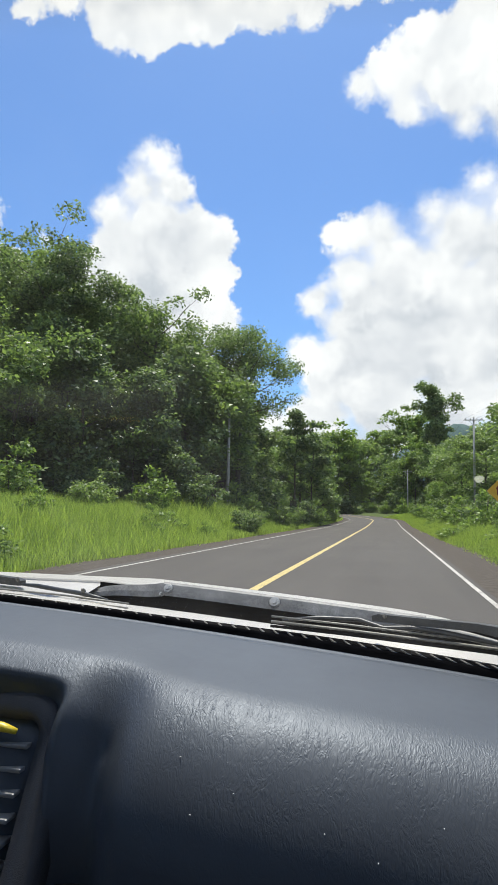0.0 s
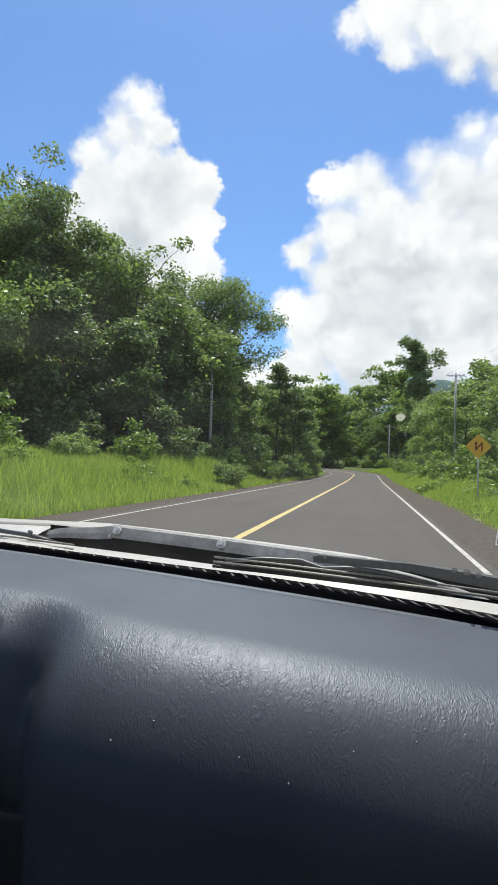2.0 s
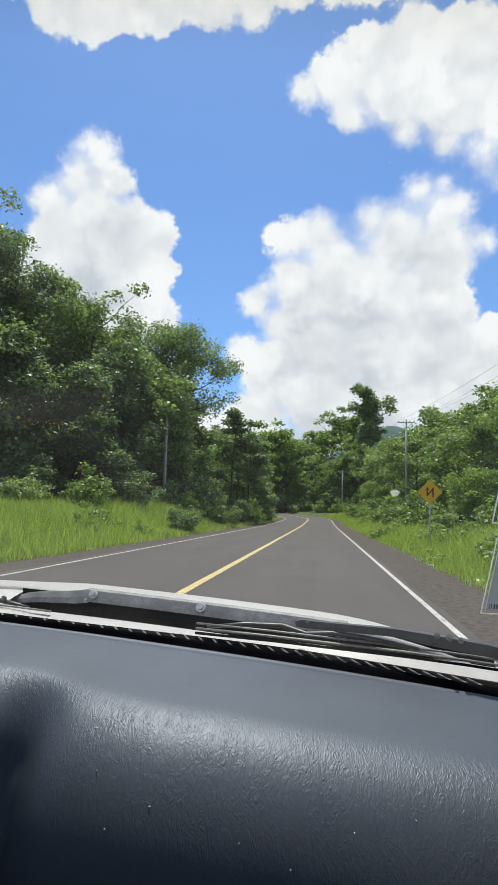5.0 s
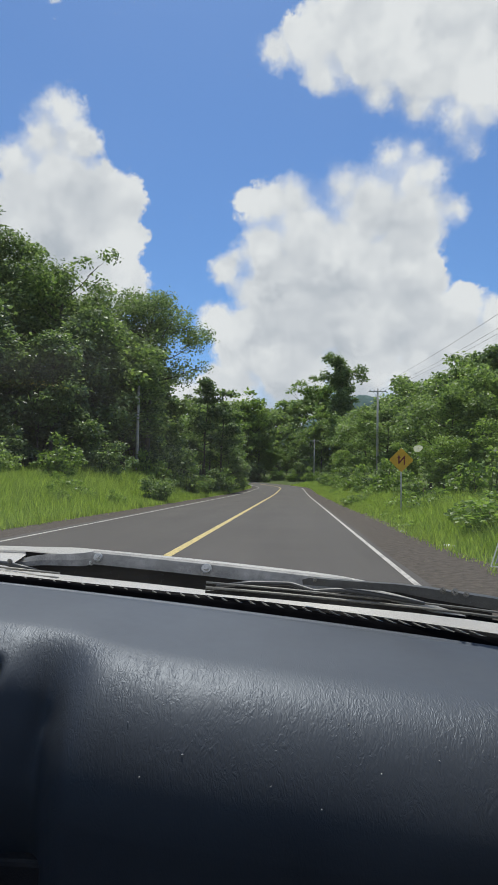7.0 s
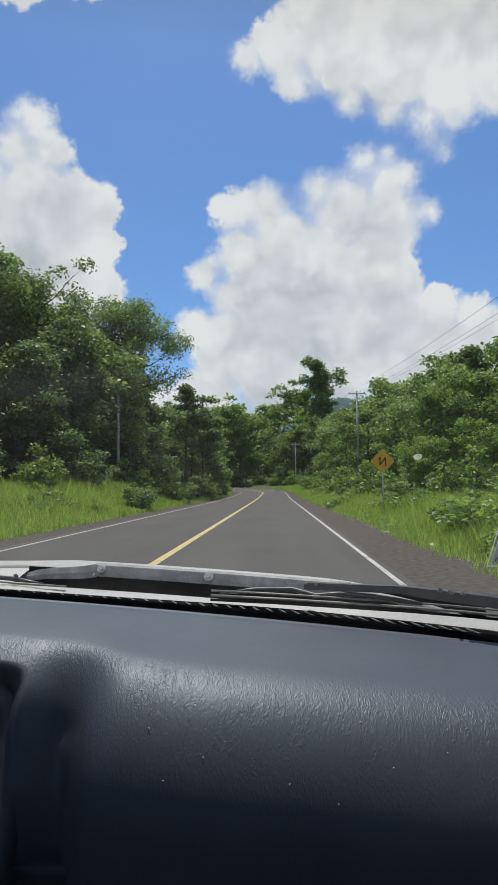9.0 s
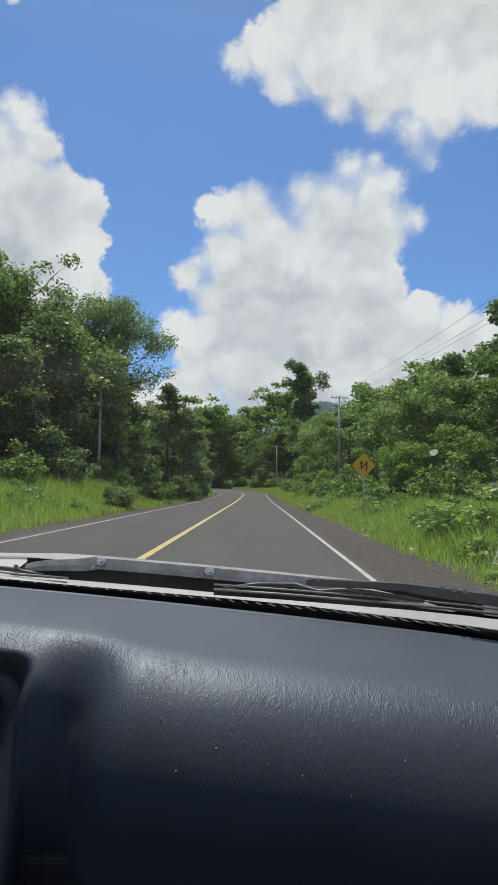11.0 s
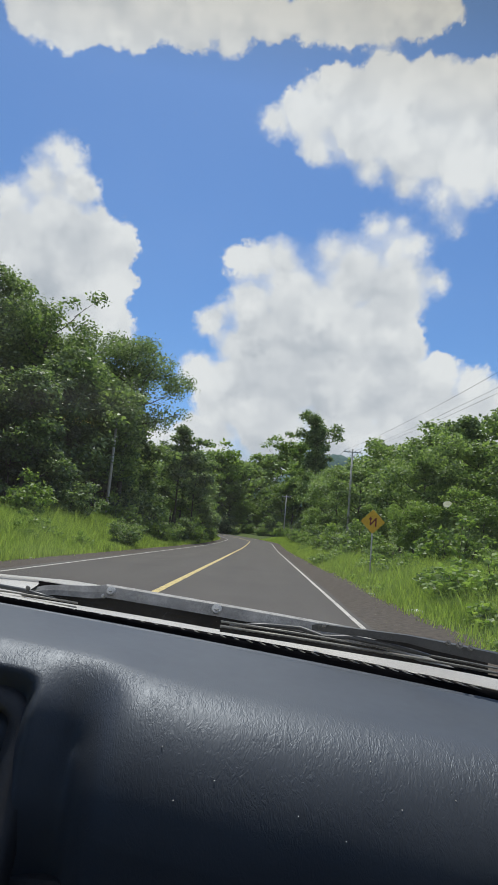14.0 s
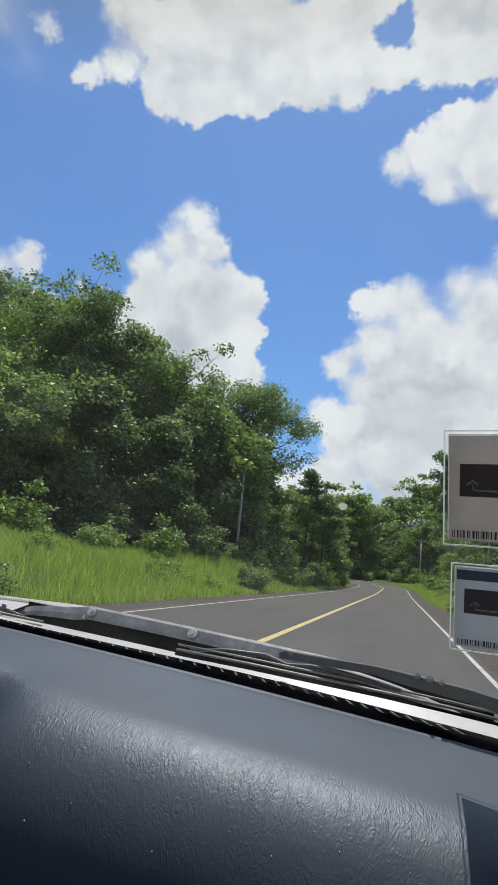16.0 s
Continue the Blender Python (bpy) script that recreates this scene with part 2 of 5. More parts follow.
def glass_material():
    m = bpy.data.materials.new("windscreen_glass")
    m.use_nodes = True
    t = m.node_tree
    t.nodes.clear()
    clear, gloss, mix = t.nodes.new("ShaderNodeBsdfTransparent"), t.nodes.new("ShaderNodeBsdfGlossy"), t.nodes.new("ShaderNodeMixShader")
    clear.inputs[0].default_value = (0.93, 0.96, 0.95, 1)
    gloss.inputs["Roughness"].default_value = 0.03
    fresnel = t.nodes.new("ShaderNodeFresnel")
    fresnel.inputs[0].default_value = 1.25
    out = t.nodes.new("ShaderNodeOutputMaterial")
    c = coords(t)
    axes = t.nodes.new("ShaderNodeSeparateXYZ")
    t.links.new(c, axes.inputs[0])
    # the tinted strip along the top of the glass
    strip_at = t.nodes.new("ShaderNodeMapRange")
    strip_at.inputs[1].default_value, strip_at.inputs[2].default_value = 1.492, 1.545
    t.links.new(math_node(t, "MULTIPLY_ADD", axes.outputs[0], 0.103, axes.outputs[2]), strip_at.inputs[0])
    t.links.new(ramp_node(t, strip_at.outputs[0], [(0.0, (0.94, 0.965, 0.955)), (1.0, (0.64, 0.61, 0.52))]), clear.inputs[0])
    # a thin film of dust
    dust, dusty = t.nodes.new("ShaderNodeBsdfTranslucent"), t.nodes.new("ShaderNodeMixShader")
    dust.inputs[0].default_value = (0.75, 0.74, 0.70, 1)
    patch = math_node(t, "POWER", noise_node(t, c, 7.0, 5.0, 0.6), 4.0)
    speck = math_node(t, "GREATER_THAN", noise_node(t, c, 420.0, 2.0, 0.5), 0.735)
    amount = math_node(t, "MULTIPLY_ADD", patch, 0.06, 0.004)
    amount = math_node(t, "ADD", amount, math_node(t, "MULTIPLY", speck, 0.12))
    # the pale smear that an old wipe has left
    shape = t.nodes.new("ShaderNodeMapping")
    shape.inputs["Location"].default_value, shape.inputs["Scale"].default_value = (0.27 * 6.5, 0.0, -1.318 * 46.0), (6.5, 0.0, 46.0)
    t.links.new(c, shape.inputs[0])
    streaks = t.nodes.new("ShaderNodeMapping")
    streaks.inputs["Scale"].default_value = (6.0, 1.0, 70.0)
    t.links.new(c, streaks.inputs[0])
    smear = math_node(t, "MULTIPLY_ADD", vector_node(t, "LENGTH", shape.outputs[0]), -1.0, 1.0, clamp=True)
    smear = math_node(t, "MULTIPLY", smear, noise_node(t, streaks.outputs[0], 1.0, 4.0, 0.6))
    amount = math_node(t, "ADD", amount, math_node(t, "MULTIPLY", smear, 0.028))
    t.links.new(amount, dusty.inputs[0])
    t.links.new(fresnel.outputs[0], mix.inputs[0])
    t.links.new(clear.outputs[0], mix.inputs[1])
    t.links.new(gloss.outputs[0], mix.inputs[2])
    t.links.new(mix.outputs[0], dusty.inputs[1])
    t.links.new(dust.outputs[0], dusty.inputs[2])
    t.links.new(dusty.outputs[0], out.inputs[0])
    return m


def film_material(name, colour, clearness):
    """A printed plastic film through which some light comes."""
    m = bpy.data.materials.new(name)
    m.use_nodes = True
    t = m.node_tree
    t.nodes.clear()
    clear, paint, thru = t.nodes.new("ShaderNodeBsdfTransparent"), t.nodes.new("ShaderNodeBsdfDiffuse"), t.nodes.new("ShaderNodeBsdfTranslucent")
    speck = noise_node(t, coords(t), 240.0, 3.0)
    col = mix_node(t, speck, tuple(v * 0.88 for v in colour), colour)
    t.links.new(col, paint.inputs[0])
    t.links.new(col, thru.inputs[0])
    half, mix = t.nodes.new("ShaderNodeMixShader"), t.nodes.new("ShaderNodeMixShader")
    half.inputs[0].default_value, mix.inputs[0].default_value = 0.5, clearness
    out = t.nodes.new("ShaderNodeOutputMaterial")
    t.links.new(paint.outputs[0], half.inputs[1])
    t.links.new(thru.outputs[0], half.inputs[2])
    t.links.new(half.outputs[0], mix.inputs[1])
    t.links.new(clear.outputs[0], mix.inputs[2])
    t.links.new(mix.outputs[0], out.inputs[0])
    return m


def leaf_material(name, dark, light, glow=0.46, spec=0.30):
    """Leaves that let some light through, each a tone of its own."""
    m = bpy.data.materials.new(name)
    m.use_nodes = True
    t = m.node_tree
    b = t.nodes["Principled BSDF"]
    b.inputs["Roughness"].default_value, b.inputs["Specular IOR Level"].default_value = 0.44, spec
    isle = t.nodes.new("ShaderNodeNewGeometry").outputs["Random Per Island"]
    one = t.nodes.new("ShaderNodeObjectInfo").outputs["Random"]
    patch = noise_node(t, coords(t), 0.45, 3.0, 0.6)
    f = math_node(t, "ADD", math_node(t, "MULTIPLY", isle, 0.80), math_node(t, "MULTIPLY", patch, 0.30))
    f = math_node(t, "ADD", f, math_node(t, "MULTIPLY_ADD", one, 0.3, -0.15))
    col = ramp_node(t, f, [(0.15, dark), (0.55, tuple((a + c) / 2 for a, c in zip(dark, light))), (0.9, light)])
    t.links.new(col, b.inputs["Base Color"])
    thru, mix = t.nodes.new("ShaderNodeBsdfTranslucent"), t.nodes.new("ShaderNodeMixShader")
    t.links.new(mix_node(t, 1.0, col, (1.15, 1.3, 0.65), "MULTIPLY"), thru.inputs[0])
    mix.inputs[0].default_value = glow
    t.links.new(b.outputs[0], mix.inputs[1])
    t.links.new(thru.outputs[0], mix.inputs[2])
    t.links.new(mix.outputs[0], t.nodes["Material Output"].inputs[0])
    return m


def road_material():
    m, t, b = material("asphalt", 0.85, spec=0.3)
    c = coords(t)
    stretch = t.nodes.new("ShaderNodeMapping")
    stretch.inputs["Scale"].default_value = (1.0, 0.06, 1.0)
    t.links.new(c, stretch.inputs[0])
    wheel = noise_node(t, stretch.outputs[0], 1.1, 4.0, 0.6)
    patch = noise_node(t, c, 0.35, 5.0, 0.65)
    stone = noise_node(t, c, 70.0, 3.0, 0.7)
    f = math_node(t, "ADD", math_node(t, "MULTIPLY", wheel, 0.4), math_node(t, "ADD", math_node(t, "MULTIPLY", patch, 0.3), math_node(t, "MULTIPLY", stone, 0.3)))
    t.links.new(ramp_node(t, f, [(0.3, (0.060, 0.053, 0.047)), (0.55, (0.088, 0.078, 0.068)), (0.75, (0.122, 0.108, 0.094))]), b.inputs["Base Color"])
    bump(t, b, stone, 0.5, 0.006)
    return m


def line_material(name, colour):
    """Road paint, worn through in places."""
    m, t, b = material(name, 0.7, spec=0.3)
    c = coords(t)
    wear = math_node(t, "ADD", math_node(t, "MULTIPLY", noise_node(t, c, 5.0, 6.0, 0.7), 0.6), math_node(t, "MULTIPLY", noise_node(t, c, 40.0, 3.0, 0.7), 0.4))
    t.links.new(ramp_node(t, wear, [(0.36, (0.12, 0.11, 0.10)), (0.46, tuple(v * 0.8 for v in colour)), (0.65, colour)]), b.inputs["Base Color"])
    return m


M_VINYL = vinyl_material()
M_BLACK = mottled("black_plastic", (0.010, 0.010, 0.012), (0.022, 0.022, 0.025), 14.0, 0.5, grain=0.0006, grain_scale=700)
M_RUBBER = matt_material("black_rubber", (0.003, 0.003, 0.0035), (0.008, 0.008, 0.009))
M_BEZEL = mottled("grey_black_plastic", (0.030, 0.031, 0.034), (0.050, 0.051, 0.054), 12.0, 0.48, grain=0.0005, grain_scale=600)
M_SLAT = mottled("vent_slat_plastic", (0.16, 0.16, 0.155), (0.26, 0.26, 0.25), 30.0, 0.35)
M_PAINT = mottled("white_car_paint", (0.45, 0.427, 0.388), (0.54, 0.517, 0.475), 5.0, 0.38)
M_STEEL = mottled("dusty_grey_metal", (0.11, 0.108, 0.104), (0.34, 0.335, 0.32), 34.0, 0.6, 0.1, 0.0004, 300)
M_BOLT = mottled("bare_bolt_metal", (0.36, 0.36, 0.35), (0.60, 0.60, 0.58), 90.0, 0.5, 0.3)
M_ARM = mottled("satin_black_metal", (0.018, 0.019, 0.019), (0.055, 0.056, 0.055), 20.0, 0.42, 0.2)
M_BLADE = mottled("dusty_wiper_metal", (0.10, 0.095, 0.085), (0.24, 0.23, 0.20), 30.0, 0.5, 0.4)
M_YELLOW = mottled("yellow_plastic", (0.55, 0.42, 0.02), (0.75, 0.60, 0.05), 30.0, 0.4)
M_LINING = mottled("grey_headlining", (0.16, 0.16, 0.165), (0.22, 0.22, 0.22), 8.0, 0.95, grain=0.001, spec=0.1)
M_CABIN = mottled("dark_grey_trim", (0.028, 0.029, 0.033), (0.048, 0.049, 0.054), 8.0, 0.7, grain=0.0006)
M_GLASS = glass_material()
M_FILM_WARM = film_material("sticker_film_grey", (0.44, 0.41, 0.38), 0.16)
M_FILM_COOL = film_material("sticker_film_blue_grey", (0.38, 0.41, 0.44), 0.20)
M_INK = film_material("sticker_ink_dark", (0.060, 0.050, 0.050), 0.05)
M_INK_BLUE = film_material("sticker_ink_blue", (0.05, 0.06, 0.12), 0.08)
M_SLEEVE = film_material("clear_sleeve_edge", (0.80, 0.83, 0.80), 0.35)
M_SPLASH = film_material("dried_splash", (0.75, 0.78, 0.62), 0.35)
M_ROAD = road_material()
M_WHITE_LINE = line_material("white_road_paint", (0.57, 0.54, 0.48))
M_YELLOW_LINE = line_material("yellow_road_paint", (0.65, 0.51, 0.20))
M_SHOULDER = mottled("gravel_shoulder", (0.035, 0.029, 0.023), (0.135, 0.112, 0.090), 9.0, 0.95, grain=0.006, grain_scale=60, spec=0.2)
M_GROUND = mottled("grassy_soil", (0.045, 0.070, 0.018), (0.12, 0.15, 0.045), 0.8, 0.95, grain=0.03, grain_scale=12, spec=0.15)
M_BARK = mottled("tree_bark", (0.060, 0.052, 0.042), (0.16, 0.145, 0.12), 3.0, 0.9, grain=0.02, grain_scale=25, spec=0.2)
M_LEAF_DARK = leaf_material("leaf_deep_green", (0.075, 0.118, 0.052), (0.270, 0.340, 0.165))
M_LEAF_MID = leaf_material("leaf_mid_green", (0.095, 0.150, 0.055), (0.330, 0.410, 0.165))
M_LEAF_LIGHT = leaf_material("leaf_bright_green", (0.110, 0.175, 0.045), (0.330, 0.425, 0.130))
M_LEAF_GREY = leaf_material("leaf_grey_green", (0.100, 0.122, 0.080), (0.260, 0.290, 0.190))
M_GRASS = leaf_material("grass_blades", (0.165, 0.230, 0.055), (0.470, 0.550, 0.165), 0.45, 0.3)
M_WEED = leaf_material("weed_leaves", (0.150, 0.225, 0.045), (0.400, 0.500, 0.130), 0.48, 0.4)
M_CONCRETE = mottled("weathered_pole", (0.42, 0.40, 0.37), (0.60, 0.58, 0.54), 4.0, 0.9, grain=0.003, grain_scale=60)
M_WIRE = mottled("power_cable", (0.03, 0.03, 0.03), (0.06, 0.06, 0.06), 5.0, 0.6)
M_SIGN = mottled("yellow_sign_sheet", (0.66, 0.36, 0.015), (0.80, 0.46, 0.03), 4.0, 0.5)
M_SIGN_INK = mottled("dark_red_sign_print", (0.16, 0.018, 0.014), (0.24, 0.03, 0.02), 10.0, 0.5)
M_HILL = mottled("far_wooded_hill", (0.060, 0.105, 0.100), (0.115, 0.165, 0.150), 0.02, 0.95, rough_spread=0.05, spec=0.05)
M_LITTER = mottled("pale_litter", (0.5, 0.5, 0.48), (0.75, 0.75, 0.72), 9.0, 0.7)


# ------------------------------------------------------------------ mesh helpers
def mesh_of(name, verts, faces, mat=None, smooth=True):
    me = bpy.data.meshes.new(name)
    me.from_pydata([tuple(v) for v in verts], [], [tuple(f) for f in faces])
    if smooth:
        me.polygons.foreach_set("use_smooth", [True] * len(me.polygons))
    if mat:
        me.materials.append(mat)
    me.update()
    return me


def part(name, data, mat, parent=None, label=""):
    """Links (verts, faces), a bmesh or a mesh as one object, under a thing or a part."""
    if isinstance(data, tuple):
        data = mesh_of(name, *data, mat)
    elif isinstance(data, bmesh.types.BMesh):
        me = bpy.data.meshes.new(name)
        data.to_mesh(me)
        data.free()
        me.materials.append(mat)
        data = me
    ob = new(name, data)
    ob.parent = parent
    if label:
        ob["label"] = label
    return ob


def thick(ob, depth, offset=-1.0):
    s = ob.modifiers.new("thickness", "SOLIDIFY")
    s.thickness, s.offset = depth, offset
    return ob


def sheet(fn, us, vs):
    """A surface fn(u, v) over the two rows of values."""
    verts = [fn(u, v) for v in vs for u in us]
    w = len(us)
    return verts, [(j * w + i, j * w + i + 1, (j + 1) * w + i + 1, (j + 1) * w + i) for j in range(len(vs) - 1) for i in range(w - 1)]


def box(x0, x1, y0, y1, z0, z1, bevel=0.0, segments=2):
    bm = bmesh.new()
    bmesh.ops.create_cube(bm, size=1)
    for v in bm.verts:
        v.co = ((x0, x1)[v.co.x > 0], (y0, y1)[v.co.y > 0], (z0, z1)[v.co.z > 0])
    if bevel:
        bmesh.ops.bevel(bm, geom=bm.edges[:], offset=bevel, segments=segments, affect="EDGES", profile=0.5)
    return bm


def sweep(points, radii, sides=6, flat=1.0, closed_ends=True):
    """A tube along points; radii one a point; flat squeezes it upright."""
    pts = [Vector(p) for p in points]
    verts, faces = [], []
    for i, p in enumerate(pts):
        d = (pts[min(i + 1, len(pts) - 1)] - pts[max(i - 1, 0)]).normalized()
        ref = Vector((0, 0, 1)) if abs(d.z) < 0.9 else Vector((1, 0, 0))
        a = d.cross(ref).normalized()
        b = a.cross(d).normalized()
        for k in range(sides):
            th = 2 * math.pi * (k + 0.5) / sides
            verts.append(p + (a * math.cos(th) + b * math.sin(th) * flat) * radii[i])
    for i in range(len(pts) - 1):
        for k in range(sides):
            q = (k + 1) % sides
            faces.append((i * sides + k, i * sides + q, (i + 1) * sides + q, (i + 1) * sides + k))
    if closed_ends:
        faces.append(tuple(range(sides))[::-1])
        faces.append(tuple(range((len(pts) - 1) * sides, len(pts) * sides)))
    return verts, faces


def joined(*pieces):
    verts, faces = [], []
    for v, f in pieces:
        n = len(verts)
        verts += list(v)
        faces += [tuple(i + n for i in q) for q in f]
    return verts, faces


def spaced(a, b, n):
    return [a + (b - a) * i / (n - 1) for i in range(n)]


# ------------------------------------------------------------------ the land
ROAD_L, ROAD_MID, ROAD_R = -5.5, -2.0, 1.49      # the painted lines
BEND_AT, BEND_R = 98.0, 75.0


def road_x(y):
    """How far the road has swung aside at y."""
    return -max(0.0, y - BEND_AT) ** 2 / (2 * BEND_R)


def rise(y):
    return 0.00020 * max(0.0, y - 55.0) ** 2 if y < 175 else 0.00020 * 120 ** 2 + 0.048 * (y - 175) * math.exp(-(y - 175) / 220)


def smooth(a, b, x):
    s = min(1.0, max(0.0, (x - a) / (b - a)))
    return s * s * (3 - 2 * s)


def land(x, y):
    """The ground's height: a bank on one side, a low verge on the other."""
    u = x - road_x(min(y, 230))
    z = rise(max(y, -400))
    left = smooth(-7.0, -13.5, u)
    bank = 1.85 * left * (0.55 + 0.45 * noise.noise((x * 0.06, y * 0.05, 3.0)) * 1.2 + 0.25)
    bank += 9.0 * smooth(-15, -55, u)
    right = 0.35 * smooth(3.2, 7.0, u) + 1.0 * smooth(8.0, 22.0, u) + 5.0 * smooth(24, 60, u)
    rough = 0.10 * noise.noise((x * 0.35, y * 0.35, 0.0)) * smooth(0.0, 1.0, max(-6.9 - u, u - 2.9))
    far = 6.0 * smooth(60, 500, abs(u)) * (0.5 + noise.noise((x * 0.004, y * 0.004, 7.0)))
    return z + bank + right + rough + far - 0.03


def graded(near, far, step):
    vals, v, s = [0.0], 0.0, step
    while v < far:
        s = step if v < near else s * 1.14
        v += s
        vals.append(v)
    return vals


side = graded(30, 2600, 0.7)
ahead = graded(150, 3200, 1.6)
behind = graded(20, 2600, 3.0)
xs = [-v for v in side[:0:-1]] + side
ys = [-v for v in behind[:0:-1]] + ahead
ground = part("ground", sheet(lambda x, y: (x, y, land(x, y)), xs, ys), M_GROUND)
tagged(ground, "grassy verges and wooded ground beside the road", "ground", kind="structure")

road_ys = spaced(-60, 90, 60) + spaced(92, 215, 70)


def strip(x0, x1, lift, y0=-60.0, y1=215.0, wave=0.0):
    rows = [y for y in road_ys if y0 <= y <= y1]
    verts, faces = [], []
    for y in rows:
        # across the road's own direction
        slope = -max(0.0, y - BEND_AT) / BEND_R
        nx, ny = 1 / math.hypot(1, slope), -slope / math.hypot(1, slope)
        e0 = x0 + wave * noise.noise((y * 0.5, x0, 0)) + wave * 0.6 * noise.noise((y * 1.9, x0, 5))
        e1 = x1 + wave * noise.noise((y * 0.5, x1, 0)) + wave * 0.6 * noise.noise((y * 1.9, x1, 5))
        for k in range(5):
            e = e0 + (e1 - e0) * k / 4
            verts.append((road_x(y) + e * nx, y + e * ny, rise(y) + lift))
    faces = [(5 * j + i, 5 * j + i + 1, 5 * j + i + 6, 5 * j + i + 5) for j in range(len(rows) - 1) for i in range(4)]
    return verts, faces


shoulder_a = tagged(part("shoulder", strip(ROAD_R + 0.05, 3.1, 0.0, wave=0.35), M_SHOULDER), "brown gravel shoulder beside the asphalt", "road shoulder", kind="structure")
shoulder_b = tagged(part("shoulder", strip(-6.9, ROAD_L - 0.2, 0.0, wave=0.25), M_SHOULDER), "brown gravel shoulder under a grassy bank", "road shoulder", kind="structure")
road = tagged(part("road", strip(ROAD_L - 0.30, ROAD_R + 0.16, 0.012, wave=0.05), M_ROAD), "grey-brown asphalt of a two-lane country road", "road", kind="structure")
for x, half, mat, label in ((ROAD_L, 0.042, M_WHITE_LINE, "worn white edge line"), (ROAD_R, 0.040, M_WHITE_LINE, "worn white edge line"), (ROAD_MID, 0.075, M_YELLOW_LINE, "worn yellow centre line")):
    tagged(part("road_line", strip(x - half, x + half, 0.017), mat), label + " painted on the asphalt", "road line", kind="structure")


# ------------------------------------------------------------------ the car
CX = -0.44                                     # the car's middle
car = new("car")
car.location = (0, 0, 0.012)
tagged(car, "white car seen from its passenger seat, dark slate dashboard", "car")
car_shift = Matrix.Translation((0, 0, -0.012))


def car_part(name, data, mat, parent=None, label=""):
    ob = part(name, data, mat, parent or car, label)
    if parent is None:
        ob.matrix_parent_inverse = car_shift
    return ob


def base_y(x):
    """The line where the dashboard meets the windscreen, bowed in plan."""
    return 0.923 + 0.148 * (x - CX) - 0.15 * (x - CX) ** 2


def base_z(x):
    return 1.054 - 0.103 * (x - CX)


def dash_point(x, a):
    """a from 0 at the glass: flat top, a roll, then the upright face."""
    s0 = 0.185 - 0.040 * smooth(-0.10, -0.40, x)
    t0 = radians(8)
    th = t0 + min(1.0, max(0.0, a - 0.18)) * radians(74)
    if a < 0.18:
        s, drop = s0 * a / 0.18, 0.14 * s0 * a / 0.18
    elif a < 1.18:
        s, drop = s0 + 0.17 * (math.sin(th) - math.sin(t0)), 0.14 * s0 + 0.17 * (math.cos(t0) - math.cos(th))
    else:
        s, drop = s0 + 0.145, 0.14 * s0 + 0.1447 + (a - 1.18)
    dip = 0.009 * smooth(-0.18, -0.32, x) * smooth(0.06, 0.5, a)
    # the deep fold between the vents' surround and the passenger's panel
    low = smooth(0.45, 1.05, a)
    wide = 0.034 if x > GROOVE_X else 0.036 + 0.03 * low
    dip += (0.040 + 0.012 * low) * math.exp(-((x - GROOVE_X) / wide) ** 2) * smooth(0.13, 0.75, a)
    well = 0.06 * smooth(-0.324, -0.356, x) * smooth(0.42, 0.56, a)      # room for the vents
    lip = 0.004 * math.exp(-((a - 0.012) / 0.010) ** 2) + 0.006 * (1 - smooth(0.0, 0.006, a))
    return (x, base_y(x) - s + math.sin(th) * dip + 0.5 * well, base_z(x) - drop - math.cos(th) * dip - 0.5 * well - lip)


GROOVE_X = -0.280
dash_x = spaced(-1.20, -0.48, 14) + spaced(-0.46, -0.16, 76) + spaced(-0.14, 0.412, 22)
dash_a = spaced(0.0, 0.03, 13) + spaced(0.04, 0.18, 10) + spaced(0.20, 1.18, 40) + [1.24, 1.34, 1.46, 1.62]
dashboard = car_part("dashboard", sheet(dash_point, dash_x, dash_a), M_VINYL, label="dark slate vinyl dashboard with a leather grain")
thick(dashboard, 0.012, 1.0)


# the rounded housing of the middle vents
def round_ring(x0, x1, z0, z1, r, y, n=8, lean=0.0):
    pts = []
    for cx, cz, a0 in ((x1 - r, z1 - r, 0), (x0 + r, z1 - r, 90), (x0 + r, z0 + r, 180), (x1 - r, z0 + r, 270)):
        for k in range(n):
            a = radians(a0 + 90 * k / (n - 1))
            pz = cz + r * math.sin(a)
            pts.append((cx + r * math.cos(a), y - lean * (z1 - pz), pz))
    return pts


def loft(rings, cap=True):
    verts = [p for r in rings for p in r]
    n = len(rings[0])
    faces = [(j * n + i, (j + 1) * n + i, (j + 1) * n + (i + 1) % n, j * n + (i + 1) % n) for j in range(len(rings) - 1) for i in range(n)]
    if cap:
        faces.append(tuple((len(rings) - 1) * n + i for i in range(n)))
    return verts, faces


